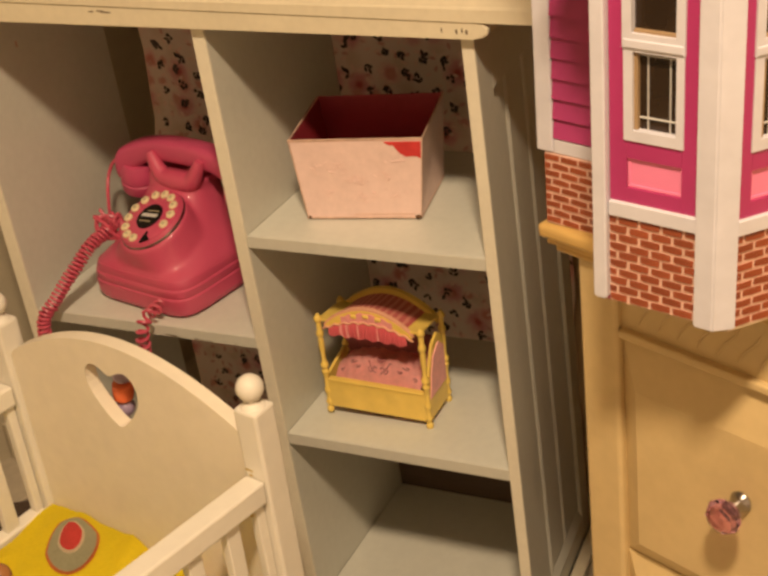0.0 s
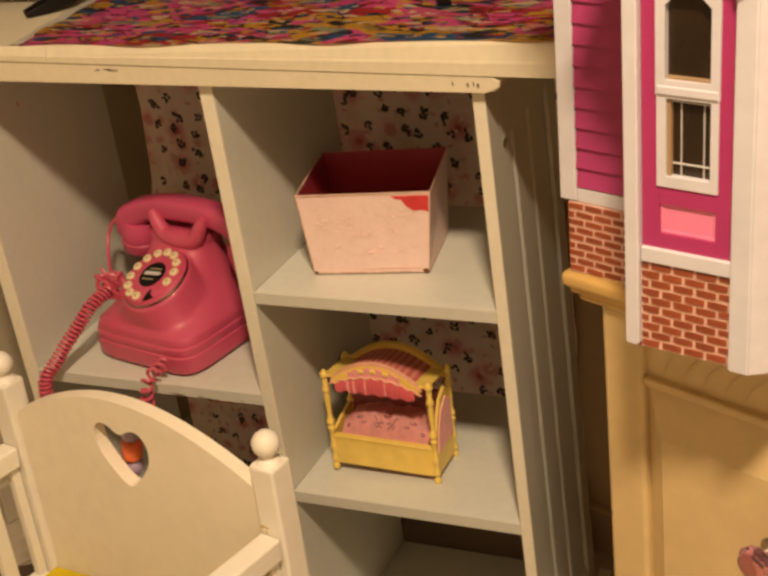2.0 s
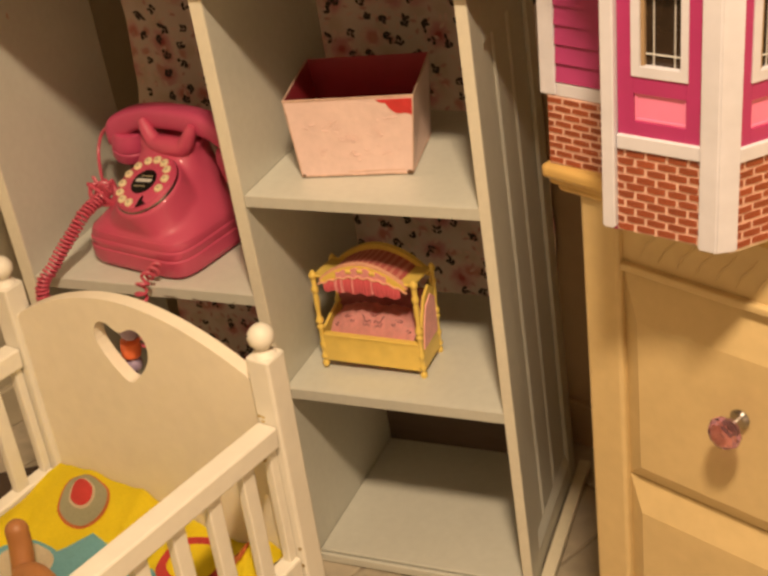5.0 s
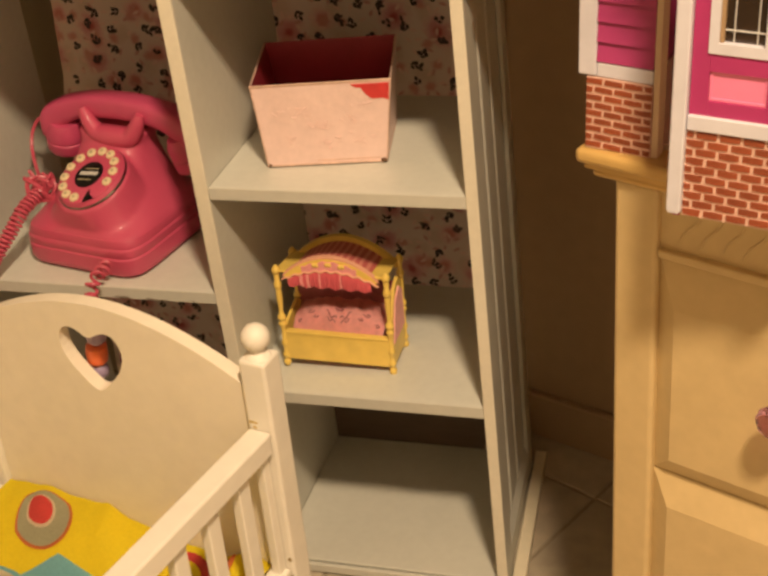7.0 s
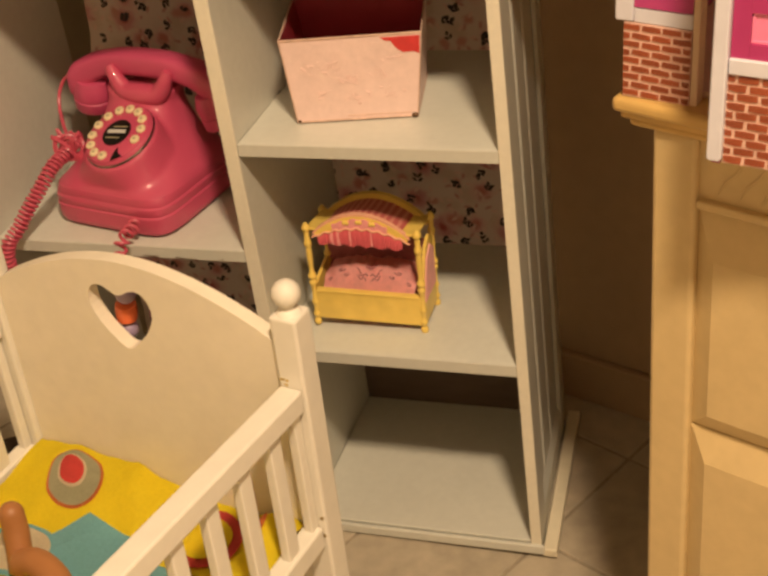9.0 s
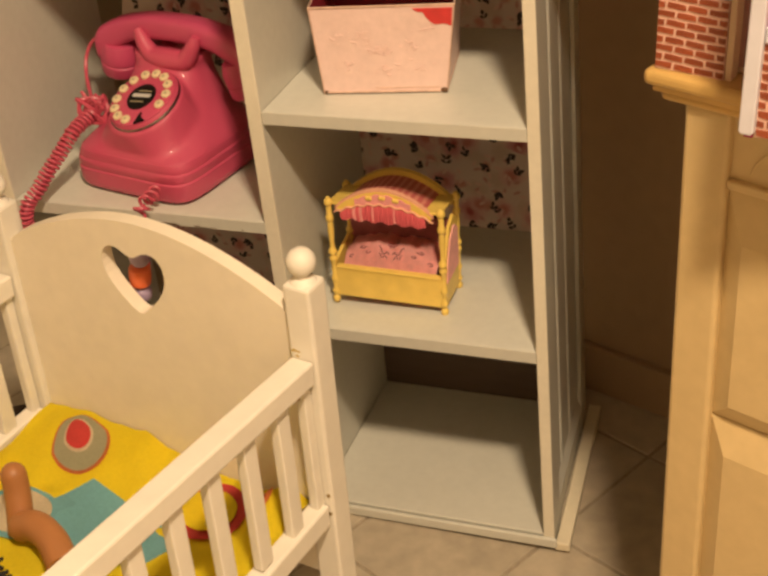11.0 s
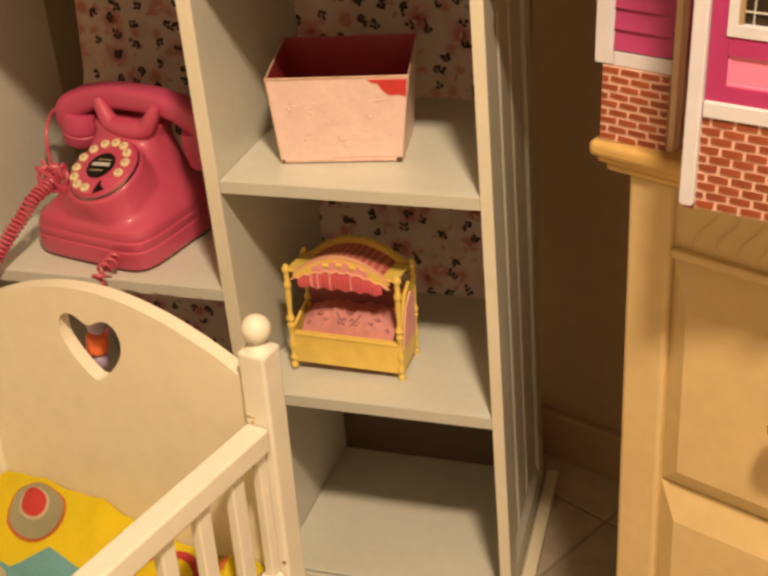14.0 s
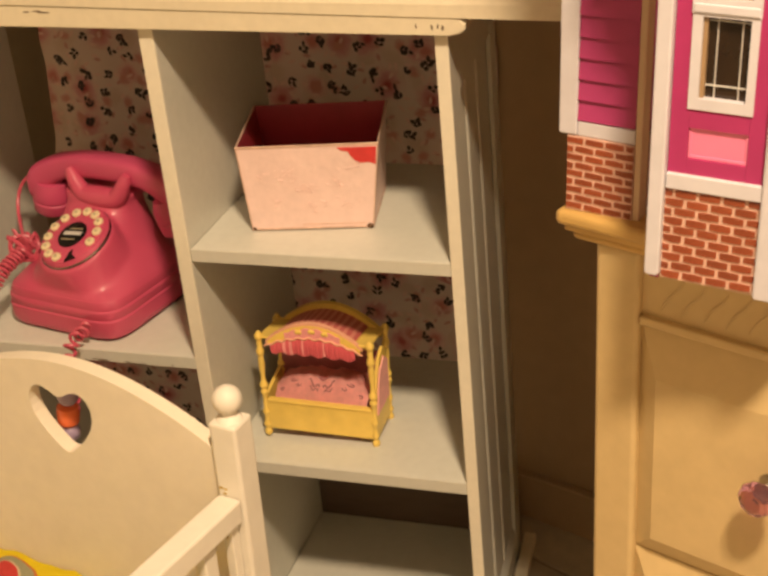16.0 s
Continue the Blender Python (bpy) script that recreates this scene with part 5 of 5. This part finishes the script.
tube(bm, smooth_path([(-0.052, -0.186, 0.284), (-0.034, -0.186, 0.291), (-0.006, -0.194, 0.290), (0.02, -0.21, 0.282)], 6), 0.0158, 18)
ball(bm, 0.032, Matrix.Translation((-0.046, -0.280, 0.283)), 20)
doll = tagged(part("doll", bm, BROWN_DOLL, smooth=True), "small brown vinyl doll lying on the yellow blanket", "doll")
doll.matrix_world = CRIB
bm = bmesh.new()
rng = random.Random(5)
for k in range(150):
    a, e = rng.uniform(0, 6.28), rng.uniform(-0.3, 1.4)
    d = Vector((math.cos(a) * math.cos(e), math.sin(a) * math.cos(e), math.sin(e)))
    c = Vector((-0.048, -0.278, 0.285))
    p, side = c + d * 0.030, d.orthogonal().normalized()
    tube(bm, [p + d * 0.0042 * t + side * (0.004 * math.sin(t * 2.2 + k)) for t in range(5)], 0.0022, 5)
wig = tagged(part("doll_wig", bm, BLACK_YARN, smooth=True), "curly black yarn wig on the doll", "wig")
wig.matrix_world = CRIB

# A bead toy hung behind the heart opening.
toy = thing("bead_toy", CRIB @ pose(-0.0355, 0.0225, 0.4365, 0, 8, 0), "orange and lilac plastic bead toy behind the headboard", "toy")
bm = bmesh.new()
lathe(bm, [(0.007, 0.019), (0.0112, 0.0215), (0.012, 0.031), (0.0112, 0.0405), (0.007, 0.043)], 20)
part("barrel", bm, ORANGE_TOY, toy, smooth=True)
for z in (0.008, 0.054):
    bm = bmesh.new()
    ball(bm, 0.0112, Matrix.Translation((0.001, 0, z)), 16)
    part("bead", bm, LILAC_TOY, toy, "lilac bead", True)
for k in range(5):
    bm = bmesh.new()
    lathe(bm, [(0.010, 0.0), (0.0145, 0.001), (0.0145, 0.004), (0.010, 0.005)], 18, Matrix.Translation((0.021, 0.034, 0.004 + 0.0085 * k)))
    part("ring", bm, MAGENTA_TOY, toy, "dark magenta ring", True)
bm = bmesh.new()
tube(bm, [(0.001, 0, -0.30), (0.001, 0, 0.06)], 0.003, 8)
part("rod", bm, LILAC_TOY, toy)
bm = bmesh.new()
lathe(bm, [(0.04, -0.4355), (0.04, -0.43), (0.006, -0.425), (0.003, -0.30)], 20, Matrix.Translation((0.001, 0, 0)))
part("stand", bm, MAGENTA_TOY, toy)

# ---- cabinet ----
cabinet = thing("cabinet", pose(0.540, -0.264, 0, 0, 0, -21.5), "golden cream painted cabinet with raised panel fronts", "cabinet")
CW = 0.46
part("body", cube(-0.0555, CW, 0.012, 0.44, 0.0, 0.735, bevel=0.004), CABINET_PAINT, cabinet)
part("front_stile", cube(-0.0555, -0.0165, -0.004, 0.013, 0.0, 0.735, bevel=0.004, seg=3), CABINET_PAINT, cabinet, "", True)
part("front_rail", cube(-0.018, CW, 0.003, 0.0125, 0.676, 0.735, bevel=0.001), CABINET_PAINT, cabinet)
bm = bmesh.new()
prism(bm, [(-0.0160, 0.676), (-0.0155, 0.6715), (CW, 0.6715), (CW, 0.679), (-0.0155, 0.679)], -0.004, 0.004, bevel=0.0018)
part("moulding", bm, CABINET_PAINT, cabinet)
leaf = None
for k in range(20):
    if leaf is None:
        bm = bmesh.new()
        tube(bm, smooth_path([(0.0, 0.0026, 0.686), (0.006, 0.0022, 0.698), (0.015, 0.0022, 0.708), (0.019, 0.0026, 0.716)], 5), [0.0003] + [0.0007] * 14 + [0.0003], 8)
        leaf = part("carved_leaf", bm, CABINET_PAINT, cabinet, smooth=True)
    else:
        shared("carved_leaf", leaf, Matrix.Translation((k * 0.0185, 0, 0)), cabinet)
leaf.matrix_basis = Matrix.Identity(4)
bm = bmesh.new()
box(bm, -0.0865, CW + 0.03, -0.016, 0.46, 0.7475, 0.7605, 0.0046, seg=3)
box(bm, -0.0795, CW + 0.024, -0.0118, 0.457, 0.7425, 0.7478, 0.0012, seg=2)
box(bm, -0.0735, CW + 0.02, -0.0095, 0.456, 0.7353, 0.7428, 0.0034, seg=3)
part("top", bm, CABINET_TOP, cabinet, "rounded golden top", True)


def raised_panel(name, x0, x1, z0, top, bevel=0.016, fall=0.032):
    """A raised field: an outline with a sloping border. top(x) gives its upper edge."""
    bm = bmesh.new()
    n = 24
    outer = [(x0, z0), (x1, z0)] + [(x1 + (x0 - x1) * i / n, top(x1 + (x0 - x1) * i / n)) for i in range(n + 1)]
    inner = [(x0 + bevel, z0 + 0.021), (x1 - bevel, z0 + 0.021)]
    for i in range(n + 1):
        x = (x1 - bevel) + (x0 - x1 + 2 * bevel) * i / n
        inner.append((x, top(x) - fall))
    a = [bm.verts.new((x, 0.0045, z)) for x, z in outer]
    b = [bm.verts.new((x, -0.0065, z)) for x, z in inner]
    c = [bm.verts.new((x, 0.0125, z)) for x, z in outer]
    for i in range(len(a)):
        j = (i + 1) % len(a)
        bm.faces.new((a[i], a[j], b[j], b[i]))
        bm.faces.new((c[j], c[i], a[i], a[j]))
    bm.faces.new(b)
    bm.faces.new(c[::-1])
    return part(name, bm, CABINET_PAINT, cabinet)


raised_panel("upper_panel", -0.0175, CW - 0.02, 0.4475, lambda x: 0.6710, 0.020, 0.044)
raised_panel("lower_panel", -0.0175, CW - 0.02, 0.10, lambda x: 0.4465, 0.020)


def glass_knob(x, z):
    k = part("knob_stem", lathe(bmesh.new(), [(0.0088, 0.0), (0.0095, 0.0015), (0.0082, 0.004), (0.0060, 0.008), (0.0062, 0.014), (0.0050, 0.0165)], 20), CHROME, cabinet, "chrome stem", True)
    k.matrix_basis = Matrix.Translation((x, -0.0068, z)) @ pose(0, 0, 0, 90, 0, 0)
    bm = bmesh.new()
    prof = [(0.006, 0.015), (0.0125, 0.0175), (0.0165, 0.0225), (0.0168, 0.0255), (0.0135, 0.0305), (0.0075, 0.0335), (0.0015, 0.0340)]
    lathe(bm, [(r * 0.92, z) for r, z in prof], 10)
    part("glass_ball", bm, GLASS, k, "faceted pink glass knob")


glass_knob(0.1045, 0.567)
glass_knob(0.31, 0.564)

# ---- dollhouse ----
HOUSE = pose(0.458, -0.239, 0.7615, 0, 1.2, -14.7)
house = thing("dollhouse", HOUSE, "pink and white wooden dollhouse with painted brick base", "dollhouse")
TOPZ = 0.40
part("siding_backing", cube(0.004, 0.0605, 0.0022, 0.010, 0.0, TOPZ), HOUSE_SIDING, house)
part("corner_trim", cube(-0.0014, 0.0135, -0.004, 0.012, 0.062, TOPZ, bevel=0.0012), HOUSE_WHITE, house, "white corner trim")
part("base_trim", cube(0.0136, 0.0605, -0.003, 0.0021, 0.0615, 0.0735, bevel=0.001), HOUSE_WHITE, house, "white base trim")
part("edge_strip", cube(0.0608, 0.0665, -0.0035, 0.010, -0.0005, TOPZ, bevel=0.001), HOUSE_TAN, house, "bare tan wood strip")
part("side_wall", cube(0.0005, 0.0085, 0.0125, 0.20, 0.0, TOPZ), HOUSE_SIDING, house)
part("back_wall", cube(0.0, 0.34, 0.2005, 0.208, 0.0, TOPZ), HOUSE_SIDING, house)
part("house_floor", cube(0.010, 0.33, 0.0125, 0.20, 0.001, 0.006), HOUSE_TAN, house)
part("roof_slab", cube(-0.02, 0.36, -0.012, 0.22, TOPZ, TOPZ + 0.01, bevel=0.002), HOUSE_WHITE, house)
z = 0.0745
board = None
while z < TOPZ - 0.015:
    if board is None:
        bm = bmesh.new()
        prism(bm, [(0.0022, 0.0), (-0.0036, 0.0), (-0.0034, 0.001), (-0.0010, 0.0164), (0.0022, 0.0164)], 0, 0.0466, pose(0, 0, 0, 0, 0, -90) @ Matrix.Diagonal((-1, 1, 1, 1)))
        board = part("clapboard", bm, HOUSE_SIDING, house)
        board.matrix_basis = Matrix.Translation((0.0137, 0, z))
    else:
        shared("clapboard", board, Matrix.Translation((0.0137, 0, z)), house)
    z += 0.0164
part("window_wall_dark", cube(0.075, 0.335, 0.16, 0.165, 0.01, TOPZ - 0.01), HOUSE_DARK, house)


def brick_panel(width, height, m, rows, seed):
    """Mortar sheet with bricks standing a little proud in running bond."""
    back = part("brick_panel", cube(0, width, 0, 0.006, 0, height), HOUSE_MORTAR, house, "pale mortar between red brick")
    back.matrix_basis = m
    rng = random.Random(seed)
    bl, rh, gap = 0.0164, height / rows, 0.0023
    for r in range(rows):
        z0 = r * rh + gap * 0.6
        x = -(0.5 * (r % 2) * bl) - 0.002
        while x < width:
            a, b = max(x + gap / 2, 0.0004), min(x + bl - gap / 2, width - 0.0004)
            if b - a > 0.0025:
                key = (round(b - a, 4), round(rh, 4))
                if key not in brick_meshes:
                    w, h = b - a, rh - gap
                    bm = bmesh.new()
                    j = [rng.uniform(-0.0006, 0.0006) for _ in range(6)]
                    prism(bm, [(0 + j[0], j[1]), (w * 0.5, j[2]), (w + j[3], 0), (w, h + j[4]), (w * 0.45, h + j[5]), (0, h)], -0.0007, 0.0)
                    o = part("brick", bm, HOUSE_BRICK, back)
                    brick_meshes[key] = o
                else:
                    o = shared("brick", brick_meshes[key], Matrix.Identity(4), back)
                o.matrix_basis = Matrix.Translation((a, rng.uniform(-0.0001, 0.0001), z0 + rng.uniform(-0.0002, 0.0002))) @ pose(0, 0, 0, 0, rng.uniform(-1.2, 1.2), 0)
            x += bl


brick_meshes = {}
brick_panel(0.0545, 0.0612, Matrix.Translation((0.0062, -0.0042, 0.0)), 9, 1)

BU, BV = 0.1190, -0.089
bay = Matrix.Translation((BU, BV, 0)) @ pose(0, 0, 0, 0, 0, 3.5)
brick_panel(0.0653, 0.0685, bay @ Matrix.Translation((-0.0015, -0.0005, 0.0055)), 10, 2)


def bay_part(name, m, bm, mat, label="", parent=None, smooth=False):
    o = part(name, bm, mat, parent or house, label, smooth)
    if parent is None:
        o.matrix_basis = m
    return o


def chamfered(x0, x1, z0, z1, c, round_top=0.0):
    if round_top:
        out = [(x0, z0), (x1, z0)]
        for i in range(7):
            a = math.pi / 2 * i / 6
            out.append((x1 - round_top + round_top * math.cos(a), z1 - round_top + round_top * math.sin(a)))
        for i in range(7):
            a = math.pi / 2 * (1 + i / 6)
            out.append((x0 + round_top + round_top * math.cos(a), z1 - round_top + round_top * math.sin(a)))
        return out
    out = [(x0, z0), (x1, z0)]
    out += [(x1, z1 - c + c * i / 6 * 0) for i in range(1)]
    for i in range(7):
        out.append((x1 - c * i / 6, z1 - c + c * i / 6))
    for i in range(7):
        out.append((x0 + c * (6 - i) / 6, z1 - c * i / 6))
    return [out[0], out[1]] + out[3:]


def bay_facade(m, width):
    """One face of the bay: pink boards round a tall sash window, a small panel, sill strip."""
    c0 = 0.0354
    u0, u1 = c0 - 0.0259, c0 + 0.0177
    top_, lift = 0.2795, Matrix.Translation((0, 0, 0.0018))
    bay_part("bay_board", m, cube(-0.001, u0 + 0.002, 0, 0.005, 0.0855, top_), HOUSE_PINK)
    bay_part("bay_board", m, cube(u1 - 0.002, width, 0, 0.005, 0.0855, top_), HOUSE_PINK)
    bay_part("bay_board", m, cube(u0 + 0.0021, u1 - 0.0021, 0, 0.005, 0.2645, top_), HOUSE_PINK)
    bay_part("bay_board", m, cube(u0 + 0.0021, u1 - 0.0021, 0.0, 0.005, 0.1185, 0.1365), HOUSE_PINK)
    bay_part("bay_board", m, cube(u0 + 0.0021, u1 - 0.0021, 0.0, 0.005, 0.0855, 0.0965), HOUSE_PINK)
    bay_part("small_panel", m, cube(u0 + 0.0015, u1 - 0.0015, 0.0022, 0.006, 0.0962, 0.1188), HOUSE_LIGHT_PINK, "bubblegum pink recessed panel")
    bm = bmesh.new()
    for x0, z0, x1, z1 in ((u0 + 0.0021, 0.0965, u1 - 0.0021, 0.0988), (u0 + 0.0021, 0.1162, u1 - 0.0021, 0.1185)):
        box(bm, x0, x1, 0.0014, 0.0024, z0, z1, 0.0004)
    for x0, x1 in ((u0 + 0.0021, u0 + 0.0040), (u1 - 0.0040, u1 - 0.0021)):
        box(bm, x0, x1, 0.0014, 0.0024, 0.0989, 0.1161, 0.0004)
    bay_part("panel_bead", m, bm, HOUSE_LIGHT_PINK, "narrow stepped border of the pink panel")
    bay_part("sill_strip", m, cube(-0.001, width, -0.003, 0.0045, 0.0742, 0.0854, bevel=0.0008), HOUSE_WHITE, "white painted sill strip")
    w = part("window", ring_prism(bmesh.new(), chamfered(u0, u1, 0.194, 0.267, 0, round_top=0.011), chamfered(u0 + 0.0065, u1 - 0.0062, 0.2045, 0.2595, 0.0065), -0.0018, 0.004), HOUSE_WHITE, house, "white painted upper window frame")
    w.matrix_basis = m @ lift
    s = part("lower_sash", ring_prism(bmesh.new(), [(u0 + 0.0005, 0.130), (u1 - 0.0005, 0.130), (u1 - 0.0005, 0.196), (u0 + 0.0005, 0.196)], [(u0 + 0.007, 0.1375), (u1 - 0.006, 0.1375), (u1 - 0.006, 0.192), (u0 + 0.007, 0.192)], -0.0012, 0.0045), HOUSE_WHITE, w)
    part("sash_bar", cube(u0 + 0.001, u1 - 0.001, -0.0026, 0.001, 0.1945, 0.2005, bevel=0.0008), HOUSE_WHITE, w)
    part("upper_pane", cube(u0 + 0.006, u1 - 0.006, 0.0042, 0.0052, 0.2, 0.2615), HOUSE_PANE, w, "dark glossy window pane")
    part("reveal", cube(u0 + 0.0071, u0 + 0.0098, 0.001, 0.0044, 0.1378, 0.1918), REVEAL, w, "bare tan reveal with recess shade in its colour")
    part("reveal", cube(u0 + 0.0072, u1 - 0.0064, 0.0005, 0.0041, 0.2046, 0.2062), REVEAL, w, "bare tan reveal with recess shade in its colour")
    part("lower_pane", cube(u0 + 0.006, u1 - 0.0055, 0.0046, 0.0056, 0.136, 0.1935), HOUSE_PANE, w, "dark glossy window pane")
    for a in (u0 + 0.0158, u1 - 0.0122):
        part("muntin", cube(a - 0.00034, a + 0.00034, 0.0034, 0.0045, 0.1376, 0.1919), MUNTIN, s)
    for b in (0.146, 0.189):
        part("muntin", cube(u0 + 0.0071, u1 - 0.0061, 0.0032, 0.0046, b - 0.00034, b + 0.00034), MUNTIN, s)
    bay_part("frieze", m, cube(-0.001, width, 0.0, 0.005, 0.2797, 0.345), HOUSE_FRIEZE, "tan frieze board with cornice shade in its colour")


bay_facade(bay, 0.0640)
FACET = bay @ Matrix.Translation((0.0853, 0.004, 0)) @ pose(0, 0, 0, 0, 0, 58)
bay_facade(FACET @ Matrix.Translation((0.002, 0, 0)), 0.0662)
brick_panel(0.064, 0.071, FACET @ Matrix.Translation((0.003, -0.0005, 0.003)), 10, 3)


def bay_post(x0, x1, z0, m, extra=0.0):
    bm = bmesh.new()
    prism(bm, [(x0, z0 + 0.002), (x0 + 0.002, z0), (x1 - 0.002, z0), (x1, z0 + 0.002), (x1, 0.300), (x0, 0.300)], -0.006, 0.005 + extra, bevel=0.0012)
    return bay_part("bay_post", m, bm, HOUSE_WHITE, "white painted post")


bay_post(-0.0120, -0.0015, 0.008, bay)
bm = bmesh.new()
corner = [(0.0638, -0.006), (0.0783, -0.0065), (0.0903, 0.0035), (0.0858, 0.012), (0.0638, 0.006)]
a = [bm.verts.new((x, y, 0.004)) for x, y in corner]
b = [bm.verts.new((x, y, 0.300)) for x, y in corner]
bm.faces.new(a[::-1])
bm.faces.new(b)
for i in range(5):
    bm.faces.new((a[i], a[(i + 1) % 5], b[(i + 1) % 5], b[i]))
bmesh.ops.bevel(bm, geom=bm.edges[:], offset=0.0012, segments=2, affect="EDGES")
bay_part("corner_post", bay, bm, HOUSE_WHITE, "white chamfered corner post")


def corbel(m):
    bm = bmesh.new()
    prism(bm, [(0.004, 0.0), (-0.004, 0.001), (-0.007, 0.006), (-0.0075, 0.016), (-0.012, 0.020), (-0.0135, 0.026), (-0.0135, 0.036), (-0.02, 0.038), (-0.02, 0.044), (0.004, 0.044)], -0.0055, 0.0055, pose(0, 0, 0, 0, 0, 90), bevel=0.0012)
    o = part("corbel", bm, HOUSE_WHITE, house, "white carved corbel", True)
    o.matrix_basis = m


corbel(bay @ pose(-0.009, -0.002, 0.266, 0, 0, -62))
corbel(bay @ pose(0.068, -0.004, 0.2675, 0, 0, -50))
corbel(FACET @ pose(-0.002, -0.003, 0.2675, 0, 0, 8))
part("bay_side", cube(BU - 0.012, BU - 0.006, BV + 0.007, 0.0, 0.0, 0.345), HOUSE_PINK, house)
part("cornice", cube(BU - 0.03, BU + 0.16, BV - 0.03, -0.001, 0.3455, 0.356, bevel=0.002), HOUSE_WHITE, house, "white cornice")
bm = bmesh.new()
flo = [(BU - 0.005, BV + 0.007), (BU + 0.085, BV + 0.008), (BU + 0.118, BV + 0.07), (BU + 0.118, -0.002), (BU - 0.005, -0.002)]
a = [bm.verts.new((x, y, 0.0035)) for x, y in flo]
b = [bm.verts.new((x, y, 0.0015)) for x, y in flo]
bm.faces.new(a)
bm.faces.new(b[::-1])
for i in range(5):
    bm.faces.new((a[(i + 1) % 5], a[i], b[i], b[(i + 1) % 5]))
part("bay_floor", bm, HOUSE_TAN, house)

# ---- things beside the bookcase ----
side_cab = thing("side_cabinet", pose(-0.63, 0.092, 0, 0, 0, 75), "cream painted low cabinet with stepped base moulding", "cabinet")
part("body", cube(-0.75, -0.012, 0.022, 0.075, 0.066, 0.92, bevel=0.004), CREAM_PAINT, side_cab)
part("ledge", cube(-0.76, 0.0, 0.0, 0.08, 0.040, 0.0655, bevel=0.006), CREAM_PAINT, side_cab)
part("ledge", cube(-0.76, -0.004, 0.006, 0.08, 0.014, 0.0395, bevel=0.003), CREAM_PAINT, side_cab)
bm = bmesh.new()
ring_prism(bm, [(-0.70, 0.10), (-0.04, 0.10), (-0.04, 0.88), (-0.70, 0.88)], [(-0.65, 0.15), (-0.09, 0.15), (-0.09, 0.83), (-0.65, 0.83)], 0.015, 0.023)
part("panel_frame", bm, CREAM_PAINT, side_cab)
# Black strip added in place of the shaded gap beneath the ledge.
part("plinth", cube(-0.74, -0.008, 0.012, 0.075, 0.0, 0.0138), DARK, side_cab, "black strip for the shaded gap under the ledge")
skirting = part("skirting", cube(0.0, 0.52, -0.014, 0.0, 0.0, 0.07, bevel=0.003), GREY_WALL)
skirting.matrix_world = pose(-0.652, 0.152, 0, 0, 0, 71)
tagged(skirting, "grey beige painted skirting board along the wall", "baseboard", kind="structure")
# Dark brown sheet added to darken the floor between crib and side cabinet.
floor_sheet = tagged(part("dark_floor_sheet", cube(-0.25, 0.13, -0.30, 0.0, 0.0005, 0.008, bevel=0.002), DARK_SHEET), "dark brown sheet added on the floor beside the crib", "mat")
floor_sheet.matrix_world = pose(-0.575, 0.037, 0, 0, 0, 32)
